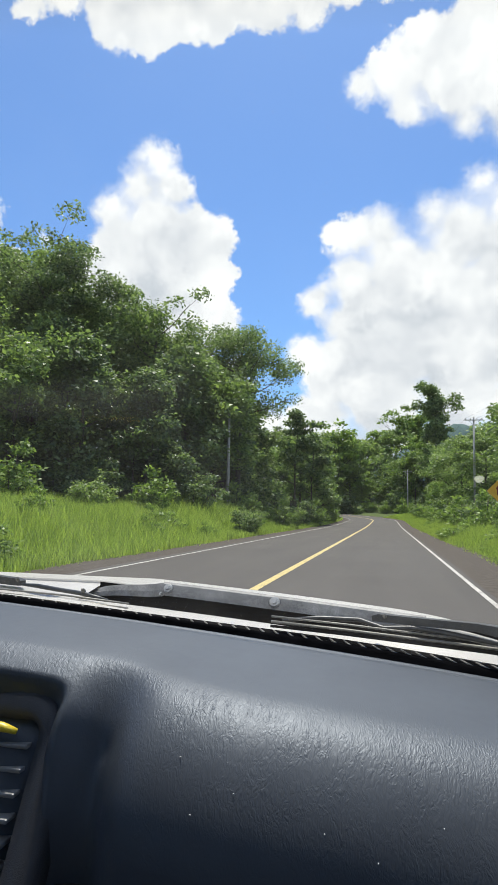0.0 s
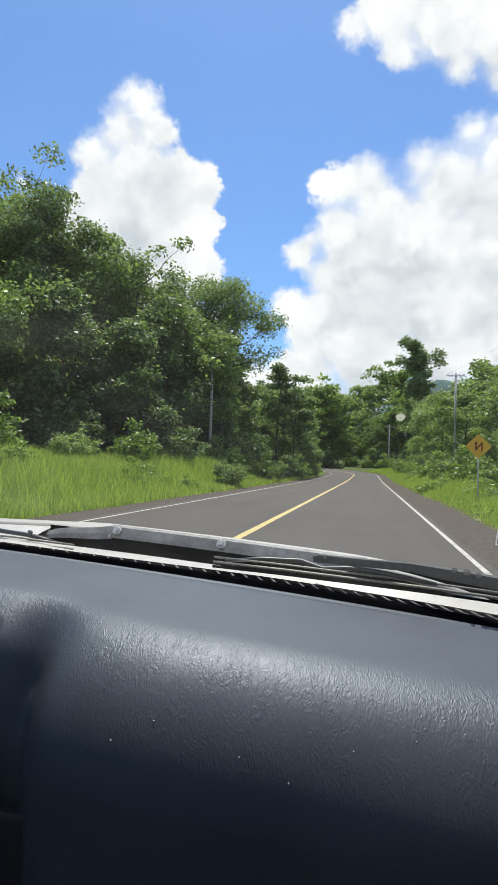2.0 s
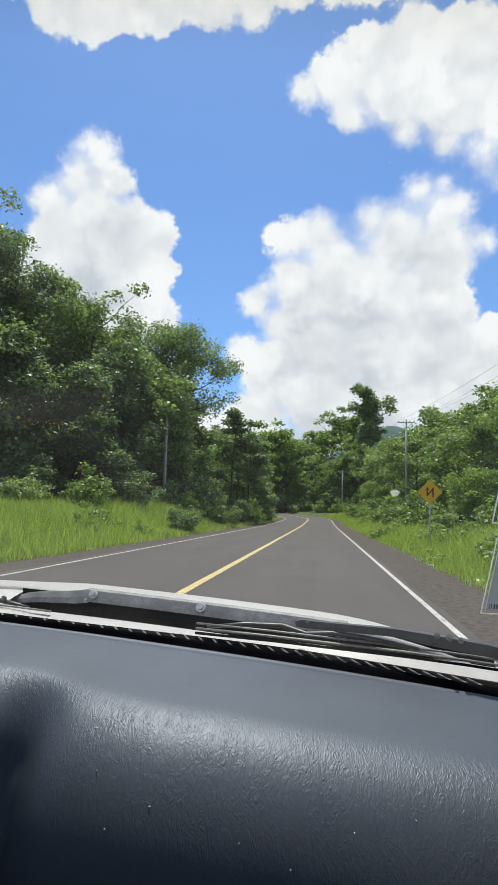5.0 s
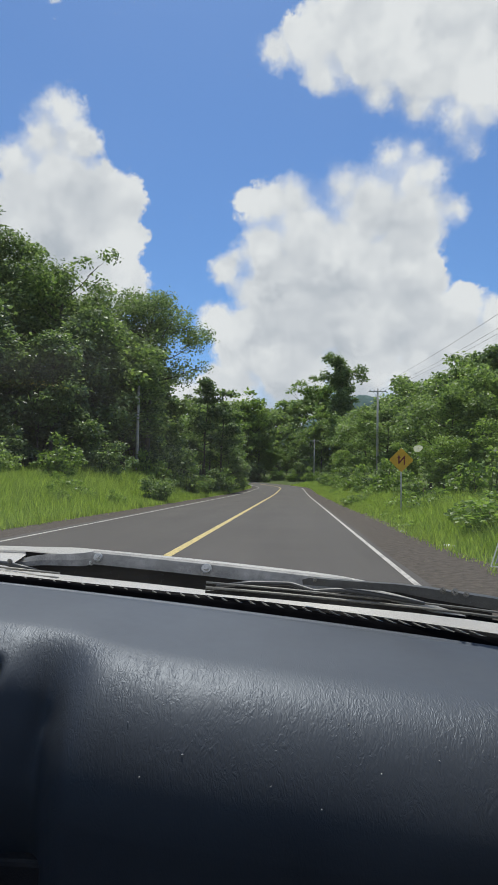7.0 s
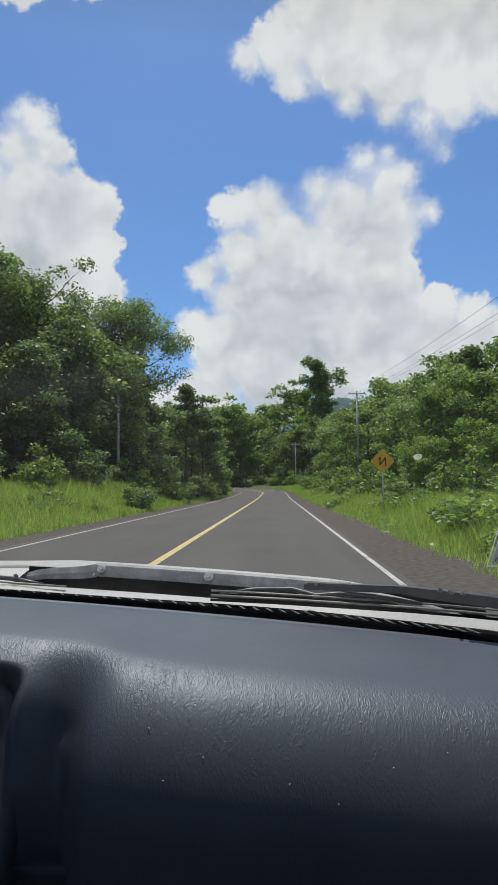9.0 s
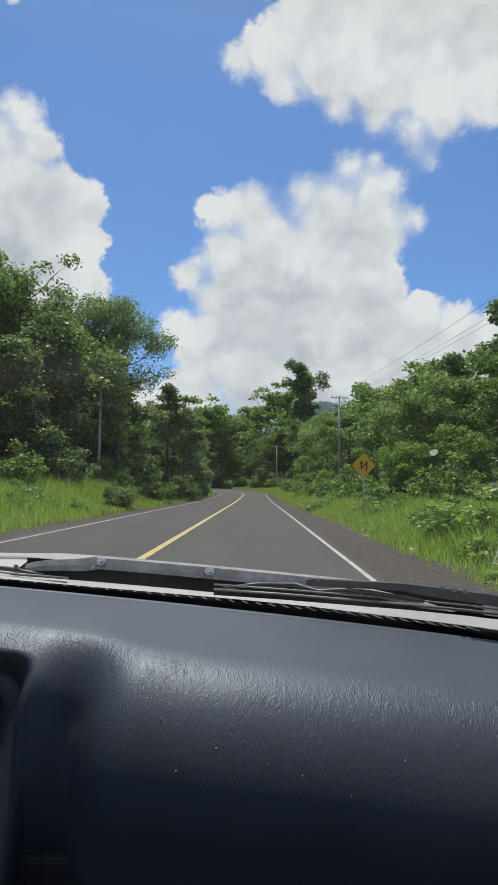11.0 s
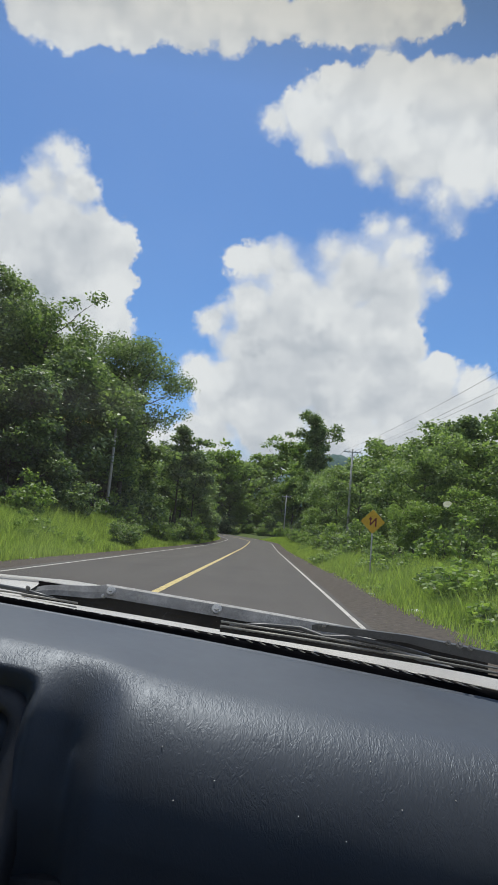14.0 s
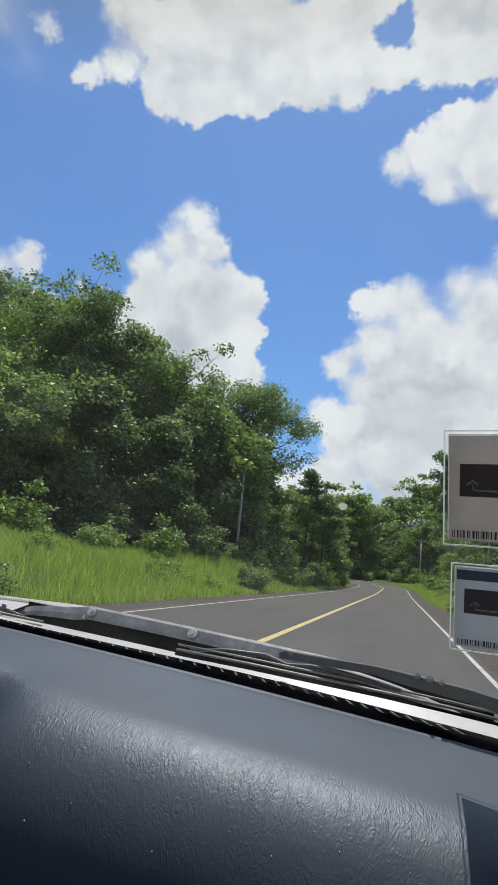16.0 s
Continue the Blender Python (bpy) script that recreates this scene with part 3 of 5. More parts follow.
VX0, VX1, VZ0, VZ1 = -0.90, -0.313, 0.56, 0.994
housing = car_part("vent_housing", loft([
    round_ring(VX0, VX1 - 0.100, VZ0, VZ1 - 0.090, 0.080, 0.90, lean=0.52), round_ring(VX0, VX1 - 0.024, VZ0, VZ1 - 0.024, 0.080, 0.826, lean=0.52),
    round_ring(VX0 + 0.001, VX1 - 0.004, VZ0, VZ1 - 0.004, 0.077, 0.775, lean=0.52), round_ring(VX0 + 0.008, VX1 - 0.008, VZ0 + 0.005, VZ1 - 0.011, 0.072, 0.746, lean=0.52),
    round_ring(VX0 + 0.021, VX1 - 0.019, VZ0 + 0.013, VZ1 - 0.024, 0.061, 0.730, lean=0.52),
    round_ring(VX0 + 0.045, VX1 - 0.043, 0.795, VZ1 - 0.040, 0.016, 0.726, lean=0.52),
    round_ring(VX0 + 0.049, VX1 - 0.048, 0.799, VZ1 - 0.045, 0.013, 0.741, lean=0.52),
    round_ring(VX0 + 0.050, VX1 - 0.049, 0.802, VZ1 - 0.048, 0.013, 0.800, lean=0.52)]), M_BEZEL, label="rounded grey-black plastic housing of the air vents")
for i in range(6):
    z = 0.929 - 0.022 * i
    y = 0.746 - 0.52 * (VZ1 - z)
    car_part("vent_slat", box(VX0 + 0.052, VX1 - 0.052, y - 0.003, y + 0.028, z - 0.0026, z + 0.0026, 0.0016), M_SLAT, housing)
car_part("vent_clip", joined(sweep([(-0.60, 0.709, 0.954), (-0.506, 0.706, 0.955), (-0.396, 0.707, 0.950), (-0.380, 0.711, 0.945)], [0.005, 0.0066, 0.0066, 0.004], 8, 0.8),
                                    sweep([(-0.585, 0.704, 0.946), (-0.466, 0.702, 0.947), (-0.400, 0.704, 0.945)], [0.004, 0.004, 0.0026], 6)), M_YELLOW, housing, "bright yellow plastic clip")

# seal, ribbed strip and painted cowl below the windscreen
part_x = spaced(-1.16, 0.345, 60)
def seal_width(x):
    return 0.62 + 0.38 * smooth(-0.40, 0.05, x)


seal_rows = [(-0.002, -0.010), (0.003, -0.006), (0.016, -0.001), (0.026, 0.002), (0.030, -0.006)]
car_part("windscreen_seal", sheet(lambda x, k: (x, base_y(x) + seal_rows[k][0] * seal_width(x), base_z(x) + seal_rows[k][1]), part_x, range(5)), M_RUBBER, label="black rubber seal along the windscreen's foot")
grille = car_part("cowl_grille", sheet(lambda x, k: (x, base_y(x) + (0.030, 0.034, 0.086, 0.089)[k] * seal_width(x), base_z(x) + (-0.009, -0.006, -0.004, -0.006)[k]), part_x, range(4)), M_RUBBER, label="ribbed black plastic strip")
rib = mesh_of("rib", *sweep([(0.009, 0, 0), (-0.009, 0.044, 0.0015)], [0.0017, 0.0017], 4), M_BLADE)
x = -1.05
while x < 0.30:
    r = new("grille_rib", rib)
    r.parent = grille
    r.location = (x, base_y(x) + 0.036 * seal_width(x), base_z(x) - 0.0045)
    r.scale = (1, seal_width(x), 1)
    x += 0.0215


def bar_y(x):
    x = min(x, 0.09)
    return 1.118 - 0.13 * x - 0.20 * x * x if x > -0.55 else 1.129 - 0.02 * (x + 0.55)


def bar_z(x):
    return 1.036 - 0.071 * x if x > -0.5 else 1.0715


def cowl_point(x, k):
    y0, y1 = base_y(x) + 0.088 * seal_width(x), bar_y(x) - 0.068 + 0.03 * smooth(-0.1, 0.1, x)
    f = k / 6
    near = base_z(x) - 0.003
    return (x, y0 + (y1 - y0) * f, near + (min(bar_z(x) - 0.024, base_z(x) + 0.012) - near) * f)


car_part("cowl", sheet(cowl_point, part_x, range(7)), M_PAINT, label="white painted cowl panel")
# shadow in the gap below the bar, put in as a sheet of rubber black
car_part("cowl_gap_shade", sheet(lambda x, k: (x, bar_y(x) - 0.070 + 0.03 * smooth(-0.1, 0.1, x) + (0.0, 0.008, 0.09, 0.092)[k], min(bar_z(x) - 0.024, base_z(x) + 0.012) + (-0.001, -0.014, -0.014, 0.020)[k]), spaced(-0.49, 0.345, 32), range(4)), M_RUBBER, label="black sheet standing for the shade in the gap under the bonnet's edge")
car_part("cowl_edge", sheet(lambda x, k: (x, bar_y(x) - 0.070 + 0.036 * k, min(bar_z(x) - 0.024, base_z(x) + 0.012) - 0.0005 + 0.006 * k), spaced(-1.16, -0.488, 16), range(4)), M_PAINT)


def hood_point(x, d):
    y = bar_y(max(-0.95, min(x, 0.2))) + 0.03 + d
    z = bar_z(max(x, -0.5)) - 0.003 - 0.05 * d - 0.112 * d * d
    z -= 0.55 * max(0.0, x - 0.05) ** 2 + 0.55 * max(0.0, 2 * CX - 0.05 - x) ** 2 + 0.012 * smooth(0.9, 1.1, d)
    return (x, y, z)


hood_d = [0.0, 0.004, 0.012] + spaced(0.03, 1.0, 22) + [1.06, 1.10, 1.13]
car_part("bonnet", sheet(hood_point, spaced(-1.24, 0.34, 50), hood_d), M_PAINT, label="white painted bonnet")
bpy.data.objects["bonnet"].modifiers.new("thickness", "SOLIDIFY").thickness = 0.012

# the bolted grey bar in front of the glass
bar_xs = spaced(-0.360, 0.10, 20)
rail = []
for x in bar_xs:
    y, z = bar_y(x), bar_z(x)
    rail.append([(x, y - 0.006, z - 0.011), (x, y - 0.003, z - 0.004), (x, y + 0.003, z + 0.008), (x, y + 0.008, z + 0.0115), (x, y + 0.016, z + 0.009), (x, y + 0.004, z - 0.011)])
bar_mesh = loft(rail)
tail = []
for x, zc, h in ((-0.359, 1.060, 0.0115), (-0.380, 1.057, 0.011), (-0.405, 1.056, 0.010), (-0.445, 1.055, 0.009), (-0.475, 1.052, 0.008), (-0.505, 1.047, 0.004)):
    y = 1.140
    tail.append([(x, y - 0.006, zc - h), (x, y - 0.003, zc), (x, y + 0.003, zc + h), (x, y + 0.008, zc + h), (x, y + 0.012, zc), (x, y + 0.004, zc - h)])
rail_ob = car_part("wiper_rail", mesh_of("wiper_rail", *joined(bar_mesh, loft(tail)), M_STEEL, False), M_STEEL, label="dusty grey metal bar with round bolts")


def bolt(x, y, z, r):
    bm = bmesh.new()
    tilt = Matrix.Translation((x, y, z)) @ Matrix.Rotation(radians(62), 4, "X")
    bmesh.ops.create_cone(bm, segments=20, radius1=r, radius2=r * 0.86, depth=0.004, cap_ends=True, matrix=tilt)
    bmesh.ops.create_cone(bm, segments=6, radius1=r * 0.52, radius2=r * 0.5, depth=0.006, cap_ends=True, matrix=tilt @ Matrix.Translation((0, 0, 0.003)))
    return bm


for x, y, z, r in ((-0.348, 1.133, 1.063, 0.0085), (-0.152, 1.128, 1.049, 0.0095), (-0.361, 1.136, 1.052, 0.004)):
    car_part("bolt", bolt(x, y, z, r), M_BOLT, rail_ob)


# wipers at rest
def wiper(arm_pts, arm_r, claw_pts, blade_pts, holes):
    top = car_part("wiper", mesh_of("wiper", *sweep(arm_pts, [1.15 * r for r in arm_r], 4, 0.8), M_ARM, False), M_ARM, label="black metal wiper arm and blade at rest")
    claw = part("wiper_claw", sweep(claw_pts, [0.0025] + [0.005] * (len(claw_pts) - 2) + [0.003], 6, 0.8), M_ARM, top)
    blade = part("wiper_blade", joined(sweep(blade_pts, [0.004] * len(blade_pts), 6, 0.55), sweep([(p[0], p[1] + 0.005, p[2] + 0.007) for p in blade_pts], [0.0028] * len(blade_pts), 6, 0.6)), M_BLADE, top, "dusty grey wiper blade")
    edge = part("blade_rubber", sweep([(p[0], p[1] - 0.004, p[2] - 0.006) for p in blade_pts], [0.0035] * len(blade_pts), 6, 0.6), M_RUBBER, top)
    for h in holes:
        part("rivet", bolt(*h), M_BLADE, top)
    return top


wiper([(0.017, 1.060, 1.041), (0.027, 1.056, 1.043), (0.106, 1.030, 1.043), (0.165, 1.012, 1.043), (0.205, 1.000, 1.039), (0.290, 0.970, 1.032), (0.40, 0.935, 1.015)],
      [0.006, 0.009, 0.0085, 0.009, 0.0115, 0.0125, 0.013],
      [(-0.122, 1.030, 1.035), (-0.066, 1.045, 1.039), (-0.004, 1.048, 1.039), (0.033, 1.030, 1.031), (0.073, 1.030, 1.034), (0.119, 1.022, 1.031), (0.172, 1.016, 1.024), (0.201, 1.012, 1.020)],
      [(-0.136, 1.006, 1.036), (-0.02, 1.015, 1.028), (0.084, 1.020, 1.020), (0.18, 1.023, 1.013), (0.271, 1.024, 1.005), (0.40, 1.020, 0.992)],
      [(0.035, 1.045, 1.047, 0.0035), (0.222, 0.982, 1.046, 0.0045), (0.238, 0.977, 1.045, 0.0055), (0.253, 0.971, 1.043, 0.0045)])
wiper([(-0.912, 1.130, 1.078), (-0.750, 1.125, 1.072), (-0.631, 1.105, 1.066), (-0.616, 1.098, 1.065)], [0.011, 0.011, 0.010, 0.007],
      [(-0.621, 1.095, 1.063), (-0.578, 1.082, 1.063), (-0.533, 1.070, 1.060), (-0.482, 1.054, 1.058), (-0.462, 1.048, 1.056), (-0.418, 1.030, 1.052)],
      [(-0.976, 1.040, 1.056), (-0.783, 1.055, 1.054), (-0.631, 1.050, 1.051), (-0.490, 1.030, 1.048), (-0.374, 1.010, 1.043)],
      [(-0.626, 1.096, 1.071, 0.004), (-0.470, 1.046, 1.063, 0.004)])


# windscreen and the shell of the cabin round the viewer
def glass_point(x, h):
    lean = 1.25 + 0.25 * (h - 0.25)
    return (x, base_y(x) + 0.05 - lean * h, base_z(x) - 0.004 + h)


screen = car_part("windscreen", sheet(lambda x, f: glass_point(x, f * (1.566 + 0.05 * (1 - ((x - CX) / 0.8) ** 2) - base_z(x))), spaced(-1.20, 0.33, 30), spaced(0.0, 1.0, 12)), M_GLASS, label="raked clear windscreen glass")
screen.visible_shadow = False
car_part("headlining", sheet(lambda x, y: (x, y, 1.555 + 0.05 * (1 - ((x - CX) / 0.8) ** 2)), spaced(-1.22, 0.36, 14), spaced(0.235, -1.75, 10)), M_LINING, label="pale grey headlining")
car_part("roof", sheet(lambda x, y: (x, y, 1.60 + 0.05 * (1 - ((x - CX) / 0.8) ** 2)), spaced(-1.24, 0.38, 14), spaced(0.25, -1.78, 10)), M_PAINT, label="white painted roof")
def side_point(s, y, v):
    """The outer skin: wheel arches below, the bonnet's shoulder in front."""
    low = 0.30
    for wheel_y in (1.45, -1.35):
        if abs(y - wheel_y) < 0.38:
            low = max(low, 0.32 + 0.95 * math.sqrt(0.38 ** 2 - (y - wheel_y) ** 2))
    top = 1.0 - 0.06 * smooth(-1.7, -2.28, y)
    if y > 0.55:
        top = 0.985 - 0.04 * smooth(0.55, 0.9, y) if y < 1.0 else min(0.945, hood_point(0.34, y - 1.03)[2] - 0.012)
    z = low + (top - low) * v
    return (CX + s * (0.775 + 0.085 * math.sin(math.pi * min(1, 0.10 + 0.62 * v + 0.18)) - 0.05 * smooth(1.6, 2.12, y)), y, z)


for s in (-1, 1):
    x0 = CX + s * 0.80
    car_part("pillar", sweep([(x0 + s * 0.01, 0.72, 1.03), (x0, 0.52, 1.20), (x0 - s * 0.01, 0.27, 1.40), (x0 - s * 0.03, 0.06, 1.56)], [0.035, 0.03, 0.03, 0.035], 8), M_CABIN)
    car_part("pillar", sweep([(x0, -0.75, 1.0), (x0 - s * 0.02, -0.78, 1.56)], [0.05, 0.045], 8), M_CABIN)
    door = car_part("door", box(min(x0, x0 + s * 0.06), max(x0, x0 + s * 0.06), -1.7, 0.36, 0.32, 1.00, 0.02), M_CABIN, label="dark door trim")
    car_part("body_side", sheet(lambda y, v: side_point(s, y, v), spaced(-2.28, 2.12, 90), spaced(0, 1, 9)), M_PAINT, label="white painted body side")
car_part("rear_wall", box(-1.24, 0.36, -1.80, -1.74, 0.32, 1.10, 0.01), M_CABIN)
car_part("rear_pillar", box(-1.24, 0.36, -1.80, -1.74, 1.42, 1.60, 0.01), M_CABIN)
car_part("cabin_floor", box(-1.24, 0.36, -1.75, 0.60, 0.28, 0.32, 0.005), M_CABIN)
car_part("bulkhead", box(-1.24, 0.36, 0.68, 0.72, 0.32, 0.80, 0.005), M_CABIN)
seat = car_part("seat", box(-0.24, 0.28, -0.62, -0.12, 0.50, 0.66, 0.05, 3), M_CABIN, label="dark grey seat cushion")
part("backrest", box(-0.22, 0.26, -0.78, -0.62, 0.60, 1.18, 0.05, 3), M_CABIN, seat)
car_part("nose", box(-1.19, 0.31, 2.00, 2.16, 0.34, 0.86, 0.05, 3), M_PAINT)
car_part("boot", box(-1.23, 0.35, -2.30, -1.79, 0.36, 0.98, 0.06, 3), M_PAINT, label="white painted boot")
for x, y in ((-1.14, 1.45), (0.26, 1.45), (-1.14, -1.35), (0.26, -1.35)):
    bm = bmesh.new()
    bmesh.ops.create_cone(bm, segments=36, radius1=0.31, radius2=0.31, depth=0.19, cap_ends=True, matrix=Matrix.Translation((x, y, 0.322)) @ Matrix.Rotation(radians(90), 4, "Y"))
    bmesh.ops.bevel(bm, geom=[e for e in bm.edges if len(e.link_faces) == 2 and e.calc_face_angle(0) > 1.0], offset=0.03, segments=2, affect="EDGES")
    wheel = car_part("wheel", bm, M_RUBBER)
    bm = bmesh.new()
    bmesh.ops.create_cone(bm, segments=24, radius1=0.19, radius2=0.17, depth=0.20, cap_ends=True, matrix=Matrix.Translation((x, y, 0.322)) @ Matrix.Rotation(radians(90), 4, "Y"))
    part("rim", bm, M_STEEL, wheel)


# ------------------------------------------------------------------ stickers on the windscreen
def on_glass(x, z, off=0.004):
    """The point of the glass at x and height z, a little way into the cabin."""
    h = z - base_z(x) + 0.004
    p = Vector(glass_point(x, h))
    return (p.x, p.y - off, p.z - off * 0.8)


def glass_patch(x0, x1, z0, z1, off, lean=0.010):
    n = 5
    return sheet(lambda a, b: on_glass(x0 + (x1 - x0) * a + lean * (1 - b), z0 + (z1 - z0) * b, off), spaced(0, 1, n), spaced(0, 1, n))


def sticker(x0, z0, w, h, film, ink, head):
    ob = part("windscreen_sticker", glass_patch(x0, x0 + w, z0, z0 + h, 0.003), film)
    tagged(ob, "translucent printed sticker in a clear sleeve on the windscreen", "sticker", group="stickers on the windscreen")
    thick(ob, 0.0006)
    L = lambda z: 0.010 * (1 - (z - z0) / h)
    rim = [on_glass(x0 - 0.004 + L(z0), z0 - 0.004, 0.004), on_glass(x0 - 0.004, z0 + h + 0.003, 0.004), on_glass(x0 + w + 0.004, z0 + h + 0.003, 0.004), on_glass(x0 + w + 0.004 + L(z0), z0 - 0.004, 0.004)]
    part("sleeve_edge", sweep(rim + rim[:1], [0.0009] * 5, 5), M_SLEEVE, ob)
    part("sleeve_edge", sweep([on_glass(x0 + L(z0), z0, 0.004), on_glass(x0, z0 + h, 0.004), on_glass(x0 + w, z0 + h, 0.004)], [0.0007] * 3, 5), M_SLEEVE, ob)
    part("printed_panel", glass_patch(x0 + 0.012, x0 + w - 0.004, z0 + h * 0.46, z0 + h * 0.76, 0.0045, 0.003), ink, ob, "dark printed rectangle")
    arrow = joined(sweep([on_glass(x0 + 0.024, z0 + h * 0.60, 0.0065), on_glass(x0 + 0.026, z0 + h * 0.535, 0.0065), on_glass(x0 + 0.056, z0 + h * 0.53, 0.0065)], [0.0009] * 3, 5),
                   sweep([on_glass(x0 + 0.020, z0 + h * 0.585, 0.0065), on_glass(x0 + 0.024, z0 + h * 0.625, 0.0065), on_glass(x0 + 0.029, z0 + h * 0.59, 0.0065)], [0.0012] * 3, 5))
    part("printed_arrow", arrow, M_SLEEVE, ob)
    if head:
        part("printed_band", glass_patch(x0 + 0.002, x0 + w - 0.001, z0 + h * 0.86, z0 + h * 0.97, 0.0045, 0.001), M_INK_BLUE, ob)
    rnd = random.Random(4)
    xb = x0 + 0.004
    while xb < x0 + w - 0.006:
        wb = rnd.choice((0.0008, 0.0014, 0.002))
        part("printed_bar", glass_patch(xb + 0.008, xb + 0.008 + wb, z0 + h * 0.04, z0 + h * 0.12, 0.0045, 0.001), ink, ob)
        xb += wb + rnd.choice((0.0008, 0.0012, 0.002))
    return ob


sticker(0.226, 1.218, 0.100, 0.083, M_FILM_WARM, M_INK, False)
sticker(0.246, 1.106, 0.098, 0.088, M_FILM_COOL, M_INK, True)
sticker(0.285, 1.352, 0.080, 0.085, M_FILM_COOL, M_INK, False)
spot = part("splash_spot", sheet(lambda a, r: on_glass(0.130 + r * math.cos(a) * (1 + 0.12 * math.sin(3 * a)), 1.242 + r * 0.7 * math.sin(a), 0.003), spaced(0, 2 * math.pi, 25), [0.0002, 0.0028, 0.0046]), M_SPLASH)
tagged(thick(spot, 0.0006), "small pale dried splash on the windscreen", "stain")

lint = mesh_of("lint", *sweep([(0, 0, 0), (0.0012, 0.0006, 0.0005), (0.002, 0.0004, 0.0002)], [0.0004, 0.0006, 0.0003], 4), M_LITTER)
for x, a in ((-0.11, 0.80), (-0.02, 0.88), (0.09, 0.76), (0.03, 0.94), (0.15, 0.66), (-0.15, 0.92), (0.06, 0.55), (-0.17, 0.70)):
    ob = new("lint_speck", lint)
    ob.location = Vector(dash_point(x, a)) + Vector((0, -0.0004, 0.0004))
    ob.rotation_euler = (0.6, 0, 9 * x + a)
    tagged(ob, "tiny pale speck of lint on the dashboard", "lint", "specks on the dashboard")
    ob["group"] = "specks on the dashboard"


# ------------------------------------------------------------------ trees and bushes
def leaf_mesh(name, centres, normals_up, size, seed, mat, long=1.7):
    """Small folded leaves, one at each centre."""
    rng = np.random.default_rng(seed)
    n = len(centres)
    c = np.asarray(centres)
    d = rng.normal(size=(n, 3))
    d[:, 2] = d[:, 2] * 0.55 - 0.25
    d /= np.linalg.norm(d, axis=1)[:, None]
    up = rng.normal(size=(n, 3)) * 0.75 + np.asarray(normals_up)
    s = np.cross(d, up)
    s /= np.linalg.norm(s, axis=1)[:, None] + 1e-9
    nrm = np.cross(s, d)
    L = (size * rng.uniform(0.6, 1.35, n))[:, None]
    w = L / long * 0.5
    v = np.empty((n, 4, 3))
    v[:, 0] = c
    v[:, 1] = c + d * L * 0.5 + s * w + nrm * w * 0.35
    v[:, 2] = c + d * L
    v[:, 3] = c + d * L * 0.5 - s * w + nrm * w * 0.35
    me = bpy.data.meshes.new(name)
    me.vertices.add(4 * n)
    me.vertices.foreach_set("co", v.reshape(-1))
    me.loops.add(4 * n)
    me.loops.foreach_set("vertex_index", np.arange(4 * n, dtype=np.int32))
    me.polygons.add(n)
    me.polygons.foreach_set("loop_start", np.arange(0, 4 * n, 4, dtype=np.int32))
    me.polygons.foreach_set("loop_total", np.full(n, 4, dtype=np.int32))
    me.materials.append(mat)
    me.update(calc_edges=True)
    me.validate()
    return me


def clump_points(rng, centres, radii, n, flat=0.7):
    """Leaf places: shells of many clumps, denser towards their upper outside."""
    k = rng.choice(len(centres), n, p=np.asarray(radii) ** 2 / np.sum(np.asarray(radii) ** 2))
    d = rng.normal(size=(n, 3))
    d /= np.linalg.norm(d, axis=1)[:, None]
    low = d[:, 2] < -0.2
    d[low, 2] *= rng.uniform(-0.8, 1.0, low.sum())
    r = rng.uniform(0.35, 1.0, n) ** 0.6 + rng.normal(0, 0.10, n)
    off = d * (np.asarray(radii)[k] * r)[:, None]
    off[:, 2] *= flat
    return np.asarray(centres)[k] + off, d + np.array([0, 0, 0.7])


